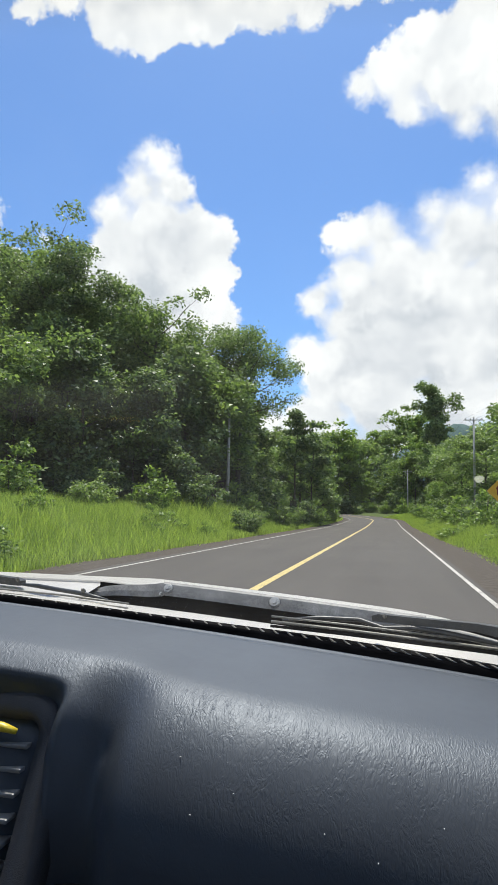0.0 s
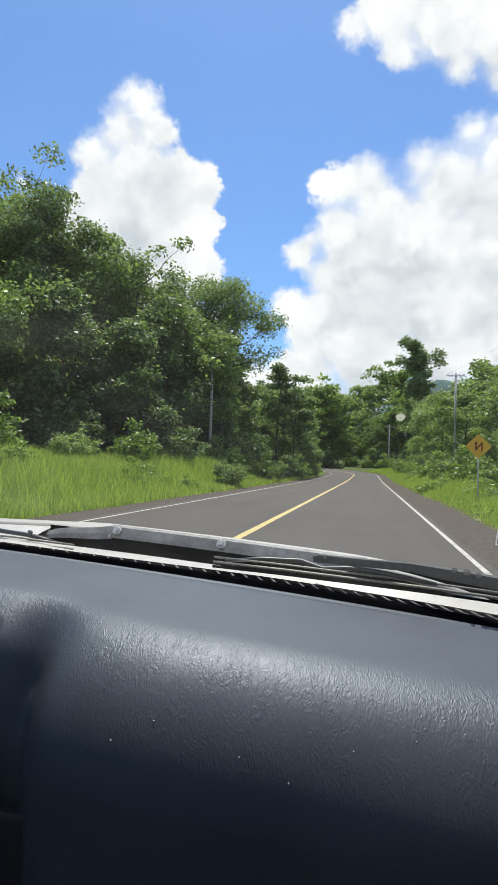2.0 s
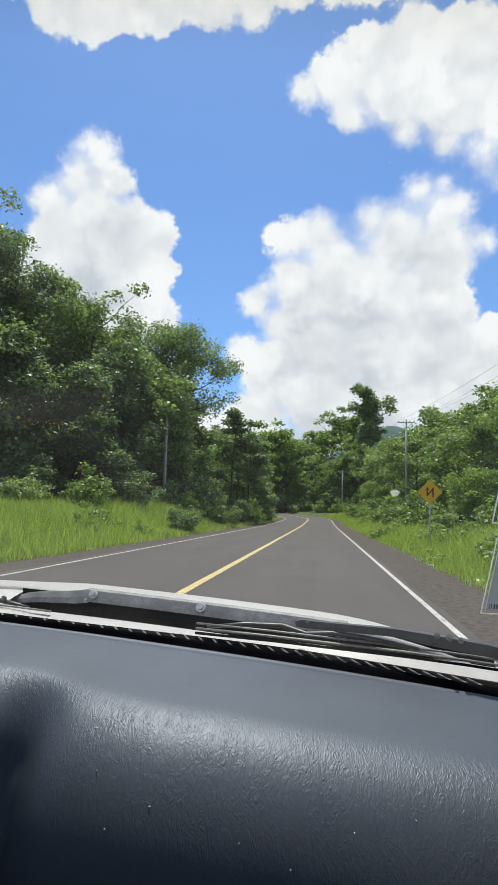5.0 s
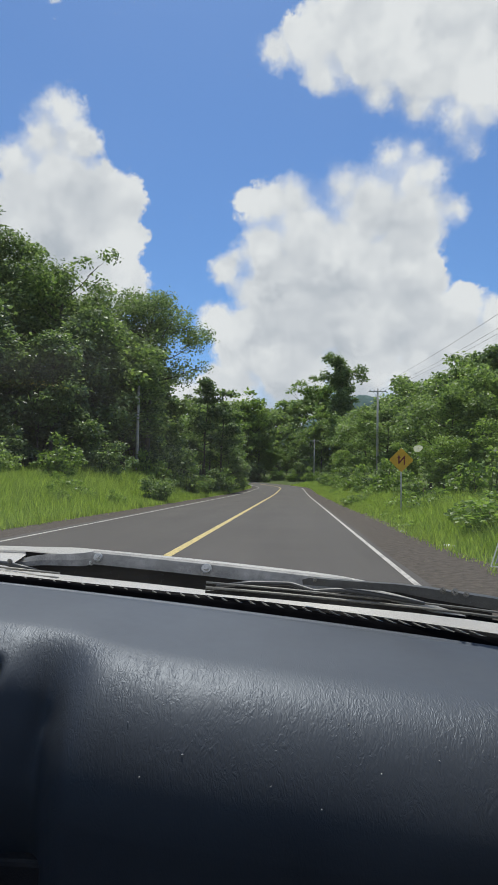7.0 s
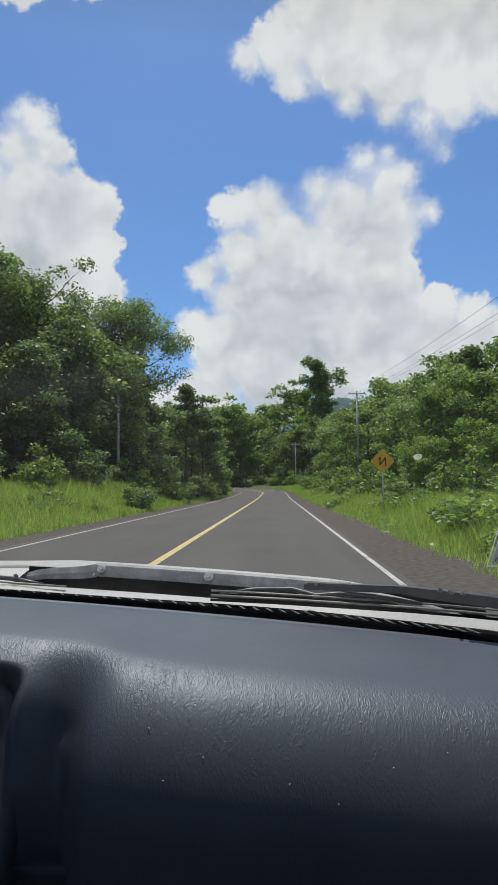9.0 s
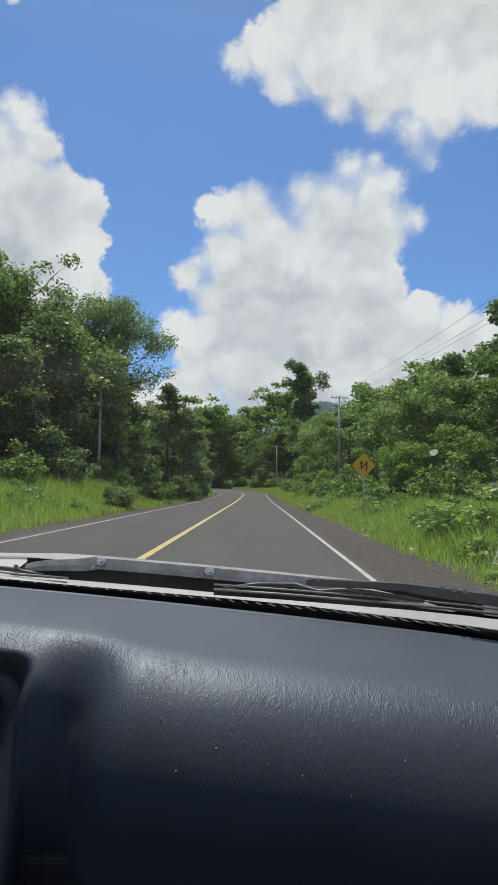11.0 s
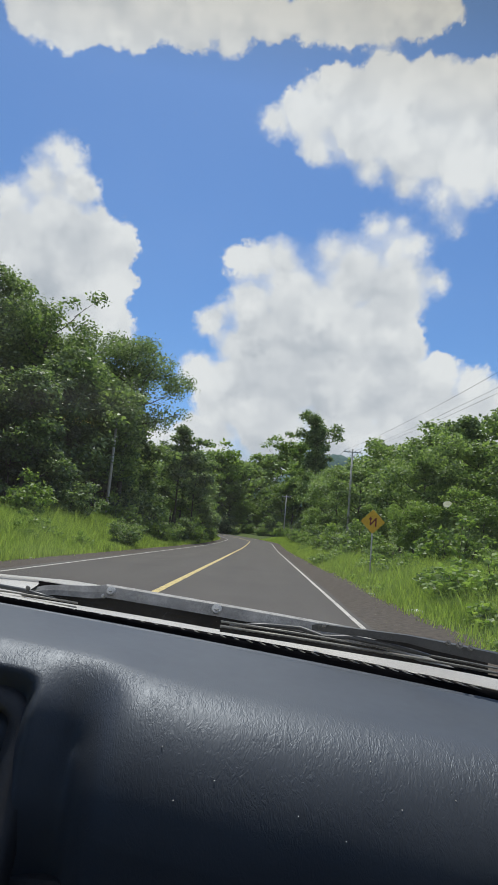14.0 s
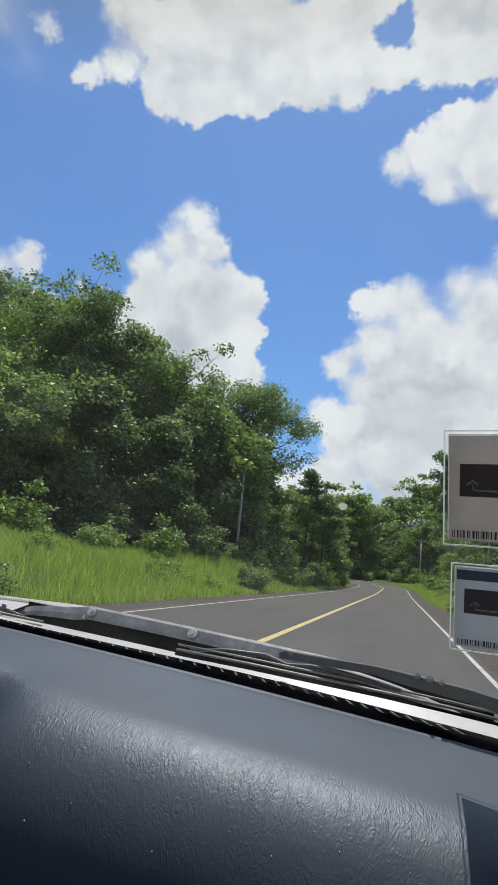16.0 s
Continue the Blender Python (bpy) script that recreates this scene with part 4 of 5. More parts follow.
def tree(name, h, crown_from, spread, limbs, clumps, leaves, leaf, mat, seed, trunk_r, shape="round", flat=0.7, lean=0.0, clump_size=1.0):
    """A tapered trunk with forking limbs, and a crown of leaf clumps at their ends."""
    rng = np.random.default_rng(seed)
    root = new(name)
    pts, rad = [], []
    for i in range(7):
        f = i / 6
        pts.append((lean * h * f * f + rng.normal(0, 0.012 * h) * f, rng.normal(0, 0.012 * h) * f, h * 0.86 * f - 0.3 * (f == 0)))
        rad.append(trunk_r * (1.25 - 0.35 * min(1, f * 6)) * (1 - 0.85 * f) + 0.01)
    wood = [sweep(pts, rad, 7)]
    ends, sizes = [], []
    for i in range(limbs):
        f = crown_from + (0.97 - crown_from) * (i + rng.uniform(0, 0.8)) / limbs
        j = min(5, int(f * 6))
        g = f * 6 - j
        start = np.array(pts[j]) * (1 - g) + np.array(pts[j + 1]) * g
        a = i * 2.4 + rng.uniform(-0.5, 0.5)
        u = (f - crown_from) / (1 - crown_from)
        reach = spread * {"round": math.sqrt(max(0.08, 1 - (1.7 * u - 0.75) ** 2)), "cone": 1.05 - 0.8 * u, "flat": 0.45 + 0.65 * u, "column": 0.8}[shape] * rng.uniform(0.65, 1.15)
        up = reach * rng.uniform(0.25, 0.8) if shape != "flat" else reach * rng.uniform(0.25, 0.55)
        mid = start + np.array([math.cos(a) * reach * 0.5, math.sin(a) * reach * 0.5, up * 0.35])
        end = start + np.array([math.cos(a) * reach, math.sin(a) * reach, up])
        r0 = trunk_r * (1 - 0.8 * f) * 0.55 + 0.012
        wood.append(sweep([start, mid, end], [r0, r0 * 0.65, r0 * 0.25], 5))
        for q in range(max(1, clumps // limbs)):
            w = rng.uniform(0.45, 1.08)
            at = start + (end - start) * w + rng.normal(0, 0.20 * reach + 0.1, 3) * np.array([1, 1, 0.6])
            ends.append(at)
            sizes.append(clump_size * spread * rng.uniform(0.16, 0.36))
            if q < 2:
                wood.append(sweep([start + (end - start) * min(w, 0.9) * 0.8, at], [r0 * 0.4, r0 * 0.1], 4))
    for f in (1.0, 0.55, 0.1):
        ends.append(np.array(pts[-2]) * (1 - f) + np.array(pts[-1]) * f + rng.normal(0, 0.07 * spread, 3) * np.array([1, 1, 0.2]))
        sizes.append(clump_size * spread * (0.44 - 0.10 * f))
    part("trunk", joined(*wood), M_BARK, root)
    p, nrm = clump_points(rng, ends, sizes, leaves, flat)
    crown = new("crown", leaf_mesh("crown", p, nrm, leaf, seed + 1, mat))
    crown.parent = root
    return root


def bush(name, w, h, leaves, leaf, mat, seed):
    """A bush of many stems from the ground, leafy down to its foot."""
    rng = np.random.default_rng(seed)
    root = new(name)
    stems, ends, sizes = [], [], []
    for i in range(16):
        a, r = rng.uniform(0, 6.28), w * math.sqrt(rng.uniform(0.02, 1))
        top = np.array([math.cos(a) * r, math.sin(a) * r, h * rng.uniform(0.45, 1.0) * (1 - 0.45 * (r / w) ** 2)])
        foot = np.array([math.cos(a) * r * 0.3, math.sin(a) * r * 0.3, -0.1])
        stems.append(sweep([foot, (foot + top) / 2 + rng.normal(0, 0.08, 3), top], [0.03, 0.02, 0.008], 4))
        for f in (0.35, 0.7, 1.0):
            ends.append(foot + (top - foot) * f + rng.normal(0, 0.1 * w, 3) * np.array([1, 1, 0.3]))
            sizes.append(w * rng.uniform(0.18, 0.34))
    part("stem", joined(*stems), M_BARK, root)
    p, nrm = clump_points(rng, ends, sizes, leaves, 0.8)
    p[:, 2] = np.abs(p[:, 2])
    crown = new("foliage", leaf_mesh("foliage", p, nrm, leaf, seed + 1, mat))
    crown.parent = root
    return root


class Grove:
    """One built plant that is set out again and again."""

    def __init__(self, made, label, category, group):
        self.made, self.used, self.tags = made, False, (label, category, group)

    def put(self, x, y, scale=1.0, turn=0.0, wide=1.0, sink=0.05):
        m = Matrix.LocRotScale((x, y, land(x, y) - sink), Euler((0, 0, turn)), (scale * wide, scale * wide, scale))
        if self.used:
            ob = copy_thing(self.made, m)
        else:
            ob, self.used = self.made, True
            ob.matrix_basis = m
        tagged(ob, *self.tags)
        return ob


rnd = random.Random(11)
G = "trees along the road"
tall_a = Grove(tree("tall_tree", 20.0, 0.42, 5.0, 17, 110, 19000, 0.27, M_LEAF_DARK, 21, 0.32, "round", 0.8), "tall dark-green broadleaf tree with an open spreading crown", "tree", G)
tall_b = Grove(tree("tall_tree", 19.0, 0.30, 5.0, 17, 95, 18000, 0.29, M_LEAF_MID, 33, 0.30, "round", 0.8), "tall broadleaf tree with a dense uneven crown", "tree", G)
mid_a = Grove(tree("forest_tree", 11.5, 0.18, 3.7, 14, 70, 8600, 0.32, M_LEAF_MID, 45, 0.17, "round", 0.75), "middle-sized green forest tree, leafy almost to the ground", "tree", G)
mid_b = Grove(tree("forest_tree", 11.0, 0.22, 3.4, 13, 65, 7800, 0.32, M_LEAF_DARK, 57, 0.16, "cone", 0.75), "middle-sized dark forest tree with a tapering crown", "tree", G)
mid_c = Grove(tree("forest_tree", 10.0, 0.25, 3.6, 12, 60, 7600, 0.30, M_LEAF_LIGHT, 61, 0.15, "flat", 0.6), "bright green tree with layered leafy limbs", "tree", G)
thin = Grove(tree("slender_tree", 13.0, 0.35, 2.4, 12, 40, 4200, 0.34, M_LEAF_DARK, 73, 0.13, "column", 0.7), "slender open-crowned tree with thin limbs", "tree", G)
pale = Grove(tree("slender_tree", 14.0, 0.30, 3.2, 14, 44, 4200, 0.30, M_LEAF_GREY, 79, 0.14, "round", 0.7), "pale grey-green tree with a thin feathery crown", "tree", G)
vine = Grove(tree("vine_covered_tree", 17.0, 0.35, 2.5, 13, 52, 11000, 0.34, M_LEAF_DARK, 85, 0.22, "column", 0.9, clump_size=1.3), "tall dark tree overgrown with climbing vines", "tree", G)
crowned = Grove(tree("tall_tree", 23.0, 0.62, 5.2, 17, 85, 13000, 0.28, M_LEAF_DARK, 121, 0.34, "flat", 0.62, clump_size=0.85), "very tall tree with a high domed crown on bare forking limbs", "tree", G)
far_a = Grove(tree("forest_tree", 12.0, 0.15, 3.9, 14, 70, 4200, 0.50, M_LEAF_MID, 145, 0.18, "round", 0.75), "distant green forest tree beyond the bend", "tree", G)
far_b = Grove(tree("forest_tree", 12.5, 0.18, 3.6, 14, 66, 4000, 0.50, M_LEAF_LIGHT, 157, 0.18, "round", 0.75), "distant bright green tree beyond the bend", "tree", G)
B = "bushes along the road"
bush_a = Grove(bush("bush", 1.5, 2.4, 3000, 0.19, M_LEAF_MID, 91), "rounded green roadside bush", "bush", B)
bush_b = Grove(bush("bush", 1.2, 1.7, 2300, 0.17, M_LEAF_LIGHT, 95), "low bright green roadside bush", "bush", B)
bush_c = Grove(bush("bush", 1.7, 3.0, 3300, 0.20, M_LEAF_DARK, 99), "dense dark green roadside bush", "bush", B)

weed = Grove(bush("weed", 1.1, 1.3, 1700, 0.21, M_WEED, 107), "low broad-leaved weed in the roadside grass", "plant", "weeds in the verges")


def turn():
    return rnd.uniform(0, 6.28)


# the high wood above the bank
for x, y, g, s in ((-12.6, 54, tall_a, 0.88), (-18.0, 47, tall_b, 0.94), (-22.5, 45, tall_a, 1.02), (-16.2, 59, tall_b, 0.90), (-26.5, 44, tall_b, 1.08), (-24, 56, tall_a, 1.05),
                   (-30, 46, tall_a, 1.10), (-28, 60, tall_b, 1.15), (-35, 50, tall_b, 1.12), (-18, 66, tall_a, 0.9), (-40, 58, tall_a, 1.15), (-28, 34, tall_b, 0.80), (-24.5, 42.0, crowned, 0.90), (-16.8, 52.0, crowned, 0.80), (-33, 46, crowned, 0.98)):
    g.put(x, y, s, turn())
for i in range(15):
    y = 36 + i * 2.4 + rnd.uniform(-1, 1)
    x = -13.6 - rnd.uniform(0, 3.0) - 0.10 * max(0, 48 - y)
    rnd.choice((mid_a, mid_b, mid_b)).put(x, y, rnd.uniform(0.80, 1.15), turn())
for i in range(6):
    mid_b.put(-19 - rnd.uniform(0, 16), 38 + rnd.uniform(0, 18), rnd.uniform(0.9, 1.25), turn())
for x, y in ((-24, 30), (-21, 33), (-27, 27), (-31, 33), (-22, 25), (-33, 26)):
    rnd.choice((mid_a, mid_b)).put(x, y, rnd.uniform(0.75, 1.0), turn())
# where the wood comes down towards the bend
for x, y, g, s in ((-9.3, 66, thin, 0.98), (-8.0, 70, thin, 0.85), (-9.8, 74, mid_a, 0.95), (-8.4, 80, mid_b, 0.80), (-9.0, 87, mid_a, 0.78), (-10.5, 94, pale, 0.7), (-9.6, 99, mid_c, 0.62),
                   (-12, 84, mid_b, 1.05), (-13.5, 92, mid_a, 1.0), (-14, 101, mid_b, 0.9)):
    g.put(x, y, s, turn())
for x, y, g, s in ((-7.6, 35, bush_a, 0.70), (-8.8, 42, bush_a, 0.9), (-8.4, 50, bush_b, 1.2), (-7.9, 56, bush_a, 1.15), (-8.0, 61, bush_c, 0.95), (-7.6, 66, bush_b, 1.2), (-7.7, 72, bush_a, 1.0),
                   (-7.8, 79, bush_c, 0.9), (-7.6, 86, bush_b, 1.2), (-7.9, 93, bush_a, 1.0), (-8.4, 100, bush_c, 0.9), (-11.5, 38, bush_c, 1.0), (-12.5, 33, bush_b, 1.1), (-14.5, 30, bush_a, 1.2),
                   (-10.5, 46, bush_b, 1.1), (-17, 27, bush_b, 1.3), (-16, 33, bush_c, 1.2), (-19.5, 23, bush_a, 1.2), (-11.0, 52, bush_c, 1.3), (-10.8, 58, bush_c, 1.4)):
    g.put(x, y, s, turn())
# closing the bend
for i in range(26):
    x = -44 + i * 2.6 + rnd.uniform(-1, 1)
    y = 148 + rnd.uniform(-4, 10) - 0.35 * max(0, x + 4)
    rnd.choice((far_a, far_b, far_a, mid_c)).put(x, y, rnd.uniform(0.95, 1.4) * (1.0 if x < -3 else 0.72), turn())
for i in range(20):
    x = -40 + i * 2.6 + rnd.uniform(-1, 1)
    rnd.choice((bush_a, bush_c, bush_b)).put(x, 138 + rnd.uniform(-3, 3) - 0.25 * max(0, x + 2), rnd.uniform(1.0, 1.7), turn())
for i in range(14):
    rnd.choice((far_a, far_a, far_b)).put(-46 + i * 4.2 + rnd.uniform(-1, 1), 168 + rnd.uniform(0, 14), rnd.uniform(1.1, 1.5), turn())
for x, y, g, s in ((10.2, 140, vine, 1.68), (5.2, 150, pale, 1.10), (2.0, 152, pale, 1.0), (14.5, 138, pale, 1.15), (-7, 150, tall_b, 0.70), (-15, 150, pale, 1.05), (-21, 146, thin, 1.1), (-27, 150, tall_a, 0.75)):
    g.put(x, y, s, turn())
# the lit side
for x, y, g, s in ((6.9, 30, mid_c, 0.55), (8.0, 33, mid_a, 0.56), (9.4, 28, mid_c, 0.62), (11.0, 34, mid_a, 0.66), (12.5, 40, thin, 0.80), (9.6, 42, mid_c, 0.66), (12.5, 30, mid_a, 0.7), (11.0, 48, mid_a, 0.82),
                   (14, 50, mid_a, 0.95), (9.8, 55, mid_c, 0.75), (12.5, 60, mid_a, 1.0), (9.5, 66, mid_a, 0.85), (13, 70, mid_b, 1.1), (10.5, 76, mid_c, 1.0), (14.5, 80, mid_a, 1.25), (9.5, 86, mid_a, 0.95),
                   (12.5, 92, mid_b, 1.15), (9.0, 98, mid_c, 0.95), (14, 102, mid_a, 1.3), (10.5, 110, mid_a, 1.1), (8.5, 118, mid_c, 1.0), (14, 118, mid_b, 1.3), (11, 128, mid_a, 1.25), (17, 60, mid_b, 1.2),
                   (18, 44, mid_a, 1.0), (20, 75, mid_a, 1.35), (16, 34, mid_b, 0.85), (22, 55, mid_b, 1.3), (14, 24, mid_c, 0.65), (18, 28, mid_a, 0.95), (24, 38, mid_b, 1.1), (17.5, 43, thin, 1.15), (19.5, 47, mid_c, 1.3)):
    g.put(x, y, s, turn())
for x, y, g, s in ((6.0, 33, bush_a, 0.9), (5.6, 38, bush_b, 1.1), (6.2, 43, bush_c, 0.9), (5.4, 48, bush_b, 1.1), (6.0, 53, bush_a, 1.0), (5.6, 58, bush_b, 1.2), (6.2, 63, bush_c, 0.95), (5.5, 69, bush_a, 1.0),
                   (5.8, 75, bush_b, 1.2), (6.0, 82, bush_c, 0.95), (5.4, 89, bush_a, 1.0), (5.8, 96, bush_b, 1.3), (5.6, 104, bush_c, 1.0), (5.0, 112, bush_a, 1.1), (7.5, 26, bush_b, 1.1), (8.8, 23, bush_a, 1.0),
                   (10.5, 21, bush_c, 0.9), (12, 18, bush_b, 1.1), (7.8, 46, bush_a, 1.2), (8.0, 60, bush_c, 1.2), (7.6, 78, bush_a, 1.3), (7.6, 92, bush_c, 1.3), (3.5, 122, bush_b, 1.4), (6.5, 126, bush_a, 1.4)):
    g.put(x, y, s, turn())


# ------------------------------------------------------------------ grass
def grass(name, count, region, tall, seed, label):
    """Bent blades in tufts, thicker and taller in drifts."""
    rng = np.random.default_rng(seed)
    out = []
    while len(out) < count:
        x, y = region(rng)
        d = 0.7 * noise.noise((x * 0.25, y * 0.25, seed)) + 0.5 * noise.noise((x * 0.9, y * 0.9, seed)) + 0.5
        if rng.uniform() > 0.35 + d:
            continue
        z = land(x, y) - 0.02
        for k in range(7):
            out.append((x + rng.normal(0, 0.10), y + rng.normal(0, 0.10), z, tall(x, y) * rng.uniform(0.45, 1.15) * (0.55 + 0.75 * max(0.0, d))))
    p = np.array(out)
    n = len(p)
    a = rng.uniform(0, 6.28, n)
    side_v = np.stack([np.cos(a), np.sin(a), np.zeros(n)], 1)
    bend = rng.uniform(0, 6.28, n)
    over = np.stack([np.cos(bend), np.sin(bend), np.zeros(n)], 1) * (p[:, 3] * rng.uniform(0.1, 0.6, n))[:, None]
    w = (0.0035 + 0.0060 * rng.uniform(size=n))[:, None] * (1 + p[:, 1:2] / 45)
    base, hgt = p[:, :3], p[:, 3:4] * np.array([[0, 0, 1.0]])
    v = np.stack([base - side_v * w, base + side_v * w, base + side_v * w * 0.8 + hgt * 0.6 + over * 0.35, base - side_v * w * 0.8 + hgt * 0.6 + over * 0.35, base + hgt + over], 1)
    me = bpy.data.meshes.new(name)
    me.vertices.add(5 * n)
    me.vertices.foreach_set("co", v.reshape(-1))
    i = np.arange(n)[:, None] * 5
    loops = np.concatenate([i + np.array([[0, 1, 2, 3]]), i + np.array([[3, 2, 4]])], 1).reshape(-1).astype(np.int32)
    me.loops.add(len(loops))
    me.loops.foreach_set("vertex_index", loops)
    me.polygons.add(2 * n)
    starts = (np.arange(n)[:, None] * 7 + np.array([[0, 4]])).reshape(-1).astype(np.int32)
    me.polygons.foreach_set("loop_start", starts)
    me.polygons.foreach_set("loop_total", np.tile(np.array([4, 3], dtype=np.int32), n))
    me.materials.append(M_GRASS)
    me.update(calc_edges=True)
    me.validate()
    return tagged(new(name, me), label, "grass", kind="stuff")


def left_side(rng):
    y = 8 + 100 * rng.uniform() ** 1.5
    return -6.6 + road_x(y) - (2.0 + 7.5 * (y < 60)) * rng.uniform() ** 1.2 - 0.2, y


def right_side(rng):
    y = 6 + 115 * rng.uniform() ** 1.6
    return 2.85 + road_x(y) + (3.6 + 2 * (y < 30)) * rng.uniform() ** 1.1, y


for i in range(52):
    y = 11 + i * 1.25 + rnd.uniform(-0.6, 0.6)
    rnd.choice((bush_b, weed, weed)).put(-7.6 - rnd.uniform(0, 5.0), y, rnd.uniform(0.28, 0.60), turn(), rnd.uniform(1.0, 1.6))
    rnd.choice((bush_b, weed, weed)).put(3.5 + 2.6 * rnd.uniform(0, 1) ** 0.8, y + 0.6, rnd.uniform(0.26, 0.55), turn(), rnd.uniform(1.1, 1.9))
for i in range(70):
    weed.put(3.3 + 3.2 * rnd.uniform(0, 1) ** 0.9, 9 + i * 0.62 + rnd.uniform(-0.5, 0.5), rnd.uniform(0.30, 0.62), turn(), rnd.uniform(1.0, 1.6))
for i in range(9):
    pale.put(-13.4 - rnd.uniform(0, 2.4), 37 + i * 3.1, rnd.uniform(0.72, 1.0), turn())
for i in range(12):
    bush_c.put(-15 - i * 1.1, 37 + rnd.uniform(-3, 5), rnd.uniform(1.2, 1.7), turn())
grass("verge_grass", 140000, left_side, lambda x, y: 0.34 + 0.45 * smooth(-7.0, -9.5, x - road_x(y)), 5, "long bright green grass on the bank beside the road")
grass("verge_grass", 120000, right_side, lambda x, y: 0.22 + 0.45 * smooth(2.9, 4.6, x - road_x(y)), 8, "tall sunlit grass along the gravel shoulder")


# ------------------------------------------------------------------ sign, poles and wires
def road_sign(x, y):
    root = new("road_sign")
    z0 = land(x, y)
    root.location = (x, y, z0)
    tagged(root, "yellow diamond road sign with a double-bend arrow on a post", "road sign")
    part("post", joined(sweep([(0, 0.03, -0.2), (0, 0.03, 2.55)], [0.028, 0.028], 8)), M_CONCRETE, root, "grey metal post")
    r = 0.44
    zc = 2.14 - z0
    outline = []
    for k in range(4):
        a = radians(90 * k)
        for da in (-0.10, -0.04, 0.04, 0.10):
            b = a + da
            q = r * (1 - 0.55 * abs(da))
            outline.append((q * math.cos(b), q * math.sin(b)))
    front = [(px, -0.004, zc + pz) for px, pz in outline]
    back = [(px, 0.002, zc + pz) for px, pz in outline]
    n = len(outline)
    faces = [tuple(range(n))[::-1], tuple(range(n, 2 * n))] + [(i, (i + 1) % n, n + (i + 1) % n, n + i) for i in range(n)]
    me = mesh_of("plate", front + back, faces, M_SIGN, False)
    plate = new("plate", me)
    plate.parent = root
    # the bent arrow: two uprights joined by a slope, and a head
    w = 0.026
    path = [(0.11, -0.16), (0.11, 0.12), (-0.09, -0.12), (-0.09, 0.08)]
    bits = []
    for (ax, az), (bx, bz) in zip(path, path[1:]):
        dx, dz = bx - ax, bz - az
        l = math.hypot(dx, dz)
        ex, ez = -dz / l * w, dx / l * w
        ux, uz = dx / l * w * 0.9, dz / l * w * 0.9
        q = [(ax - ux + ex, az - uz + ez), (bx + ux + ex, bz + uz + ez), (bx + ux - ex, bz + uz - ez), (ax - ux - ex, az - uz - ez)]
        v = [(px, -0.009, zc + pz) for px, pz in q] + [(px, -0.0045, zc + pz) for px, pz in q]
        bits.append((v, [(3, 2, 1, 0), (4, 5, 6, 7), (0, 1, 5, 4), (1, 2, 6, 5), (2, 3, 7, 6), (3, 0, 4, 7)]))
    v = [(px, -0.010, zc + pz) for px, pz in ((-0.16, 0.07), (-0.02, 0.07), (-0.09, 0.19))] + [(px, -0.0045, zc + pz) for px, pz in ((-0.16, 0.07), (-0.02, 0.07), (-0.09, 0.19))]
    bits.append((v, [(0, 1, 2), (5, 4, 3), (0, 3, 4, 1), (1, 4, 5, 2), (2, 5, 3, 0)]))
    arrow = new("arrow", mesh_of("arrow", *joined(*bits), M_SIGN_INK, False))
    arrow.parent = plate
    return root


road_sign(3.95, 24.0)


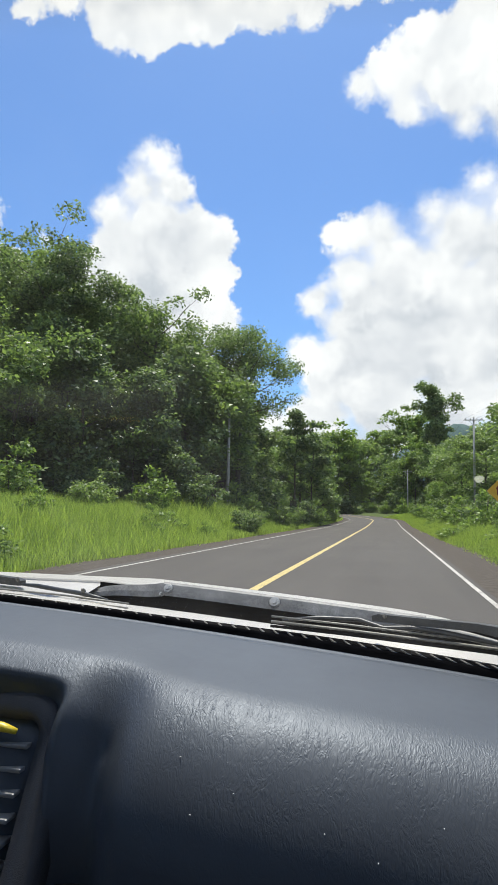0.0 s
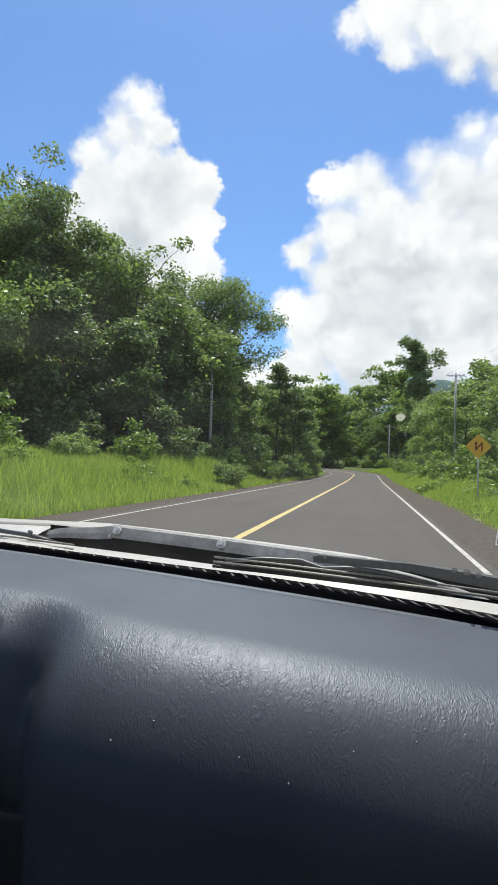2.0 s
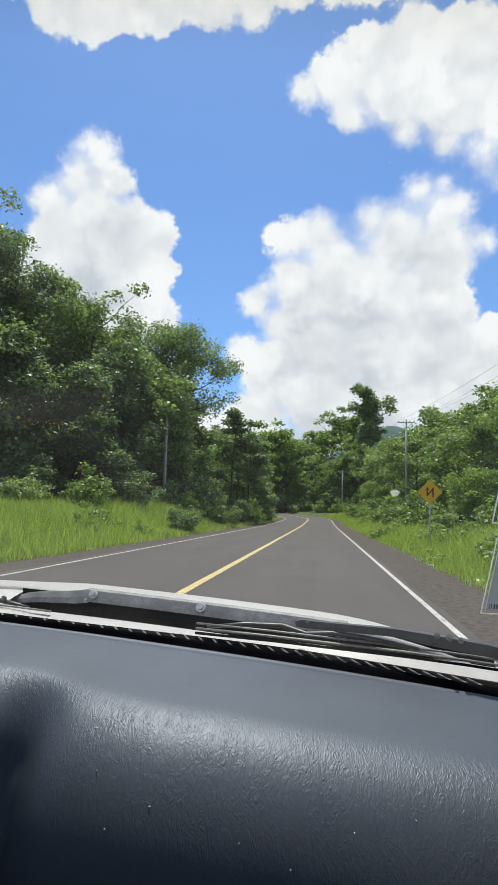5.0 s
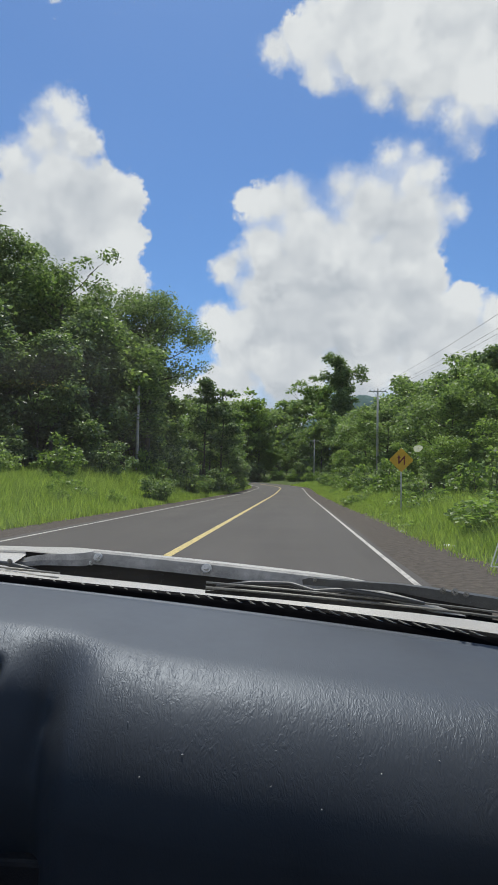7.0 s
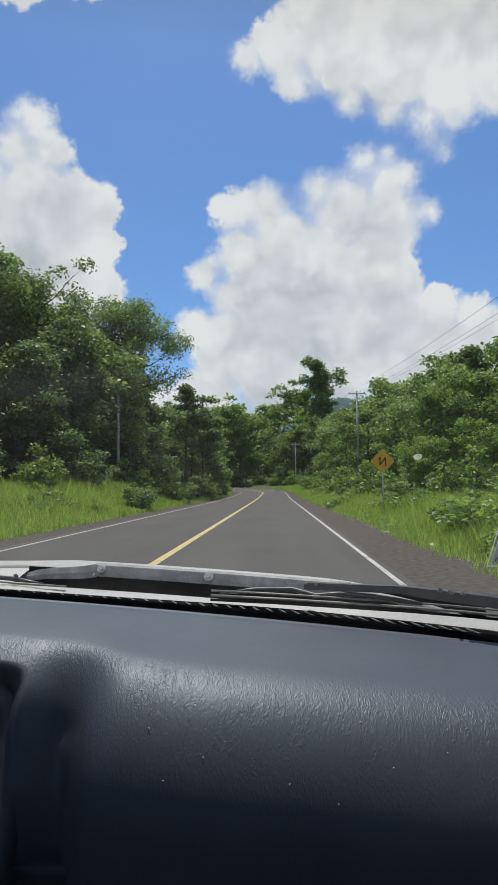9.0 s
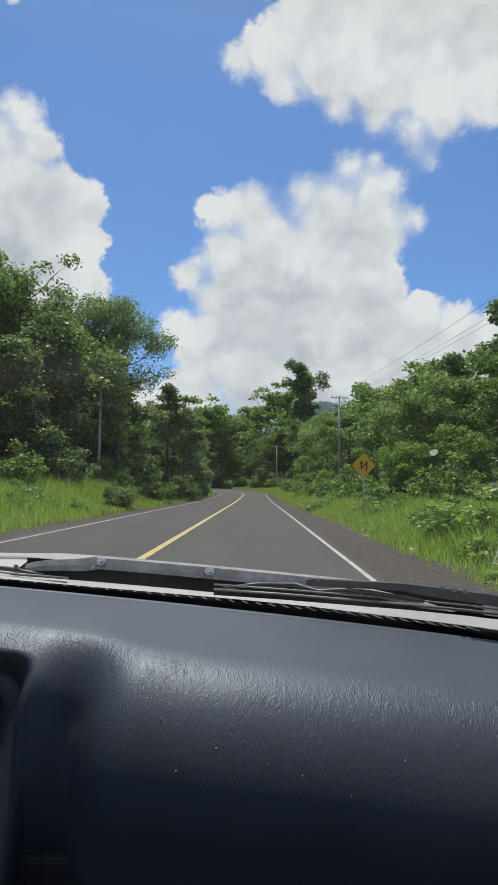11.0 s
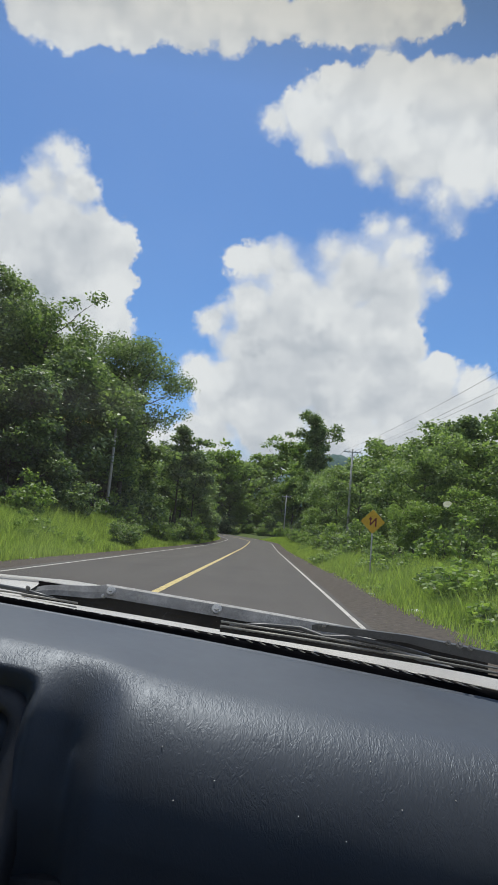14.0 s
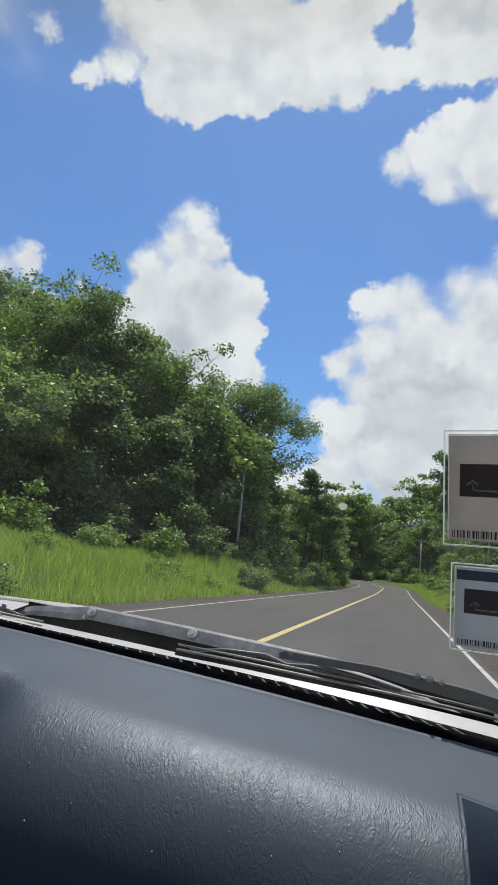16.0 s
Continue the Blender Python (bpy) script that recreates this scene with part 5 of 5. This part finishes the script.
def pole(x, y, h, arm=True):
    root = new("utility_pole")
    root.location = (x, y, land(x, y))
    tagged(root, "weathered grey utility pole beside the road", "utility pole", "utility poles")
    root["group"] = "utility poles"
    part("shaft", sweep([(0, 0, -0.3), (0, 0, h * 0.5), (0, 0, h)], [0.13, 0.11, 0.085], 10), M_CONCRETE, root)
    if arm:
        bar = part("cross_arm", box(-0.85, 0.85, -0.16, -0.08, h - 0.36, h - 0.27, 0.01), M_CONCRETE, root)
        for dx in (-0.75, -0.3, 0.3, 0.75):
            part("insulator", sweep([(dx, -0.12, h - 0.27), (dx, -0.12, h - 0.20), (dx, -0.12, h - 0.13)], [0.02, 0.05, 0.03], 8), M_CONCRETE, bar)
        part("brace", sweep([(-0.5, -0.12, h - 0.34), (0, -0.1, h - 0.85), (0.5, -0.12, h - 0.34)], [0.015] * 3, 5), M_CONCRETE, root)
    return Vector((x, y, land(x, y) + h))


tops = [pole(11.5, -18, 8.5), pole(8.2, 64, 10.4), pole(3.9, 126, 8.6), pole(-26, 158, 8.6)]
pole(-11.7, 47, 7.5, False)
pole(-9.9, 92, 7.0, False)
for a, b in zip(tops, tops[1:]):
    for dx in (-0.75, 0.3, 0.75):
        run = []
        for i in range(13):
            f = i / 12
            q = a.lerp(b, f)
            run.append((q.x + dx, q.y - 0.12, q.z - 0.12 - 1.1 * 4 * f * (1 - f)))
        w = part("power_line", sweep(run, [0.007] * 13, 4), M_WIRE)
        tagged(w, "thin dark power line sagging between the poles", "power line", "power lines")
        w["group"] = "power lines"

# far wooded hills
for i, (x0, x1, y, h) in enumerate(((-420, 620, 1150, 225), (-900, 900, 1700, 120))):
    cols = spaced(x0, x1, 120)
    rows = spaced(0, 1, 10)
    hill = part("far_hill", sheet(lambda x, f: (x, y + 260 * f, -12 + (h * (0.55 + 0.5 * noise.noise((x * 0.0035, y, 1.0)) + 0.07 * noise.noise((x * 0.06, y, f * 4))) * math.sin(math.pi * min(1, 0.06 + f) * 0.62) * math.sin(math.pi * (x - x0) / (x1 - x0)) ** 0.4)), cols, rows), M_HILL)
    tagged(hill, "far wooded hill, bluish with distance", "hill", kind="structure")

# litter at the verge
for x, y, s in ((2.9, 17.0, 0.10), (3.1, 13.2, 0.13), (-6.9, 19, 0.09)):
    r2 = random.Random(int(y * 10))
    bm = bmesh.new()
    bmesh.ops.create_icosphere(bm, subdivisions=2, radius=s)
    for v in bm.verts:
        v.co = Vector((v.co.x * 1.4, v.co.y, v.co.z * 0.35)) * r2.uniform(0.75, 1.2)
    ob = part("litter", bm, M_LITTER)
    ob.location = (x, y, land(x, y) + 0.03)
    tagged(ob, "small pale scrap of litter on the verge", "litter", "litter on the verge")
    ob["group"] = "litter on the verge"
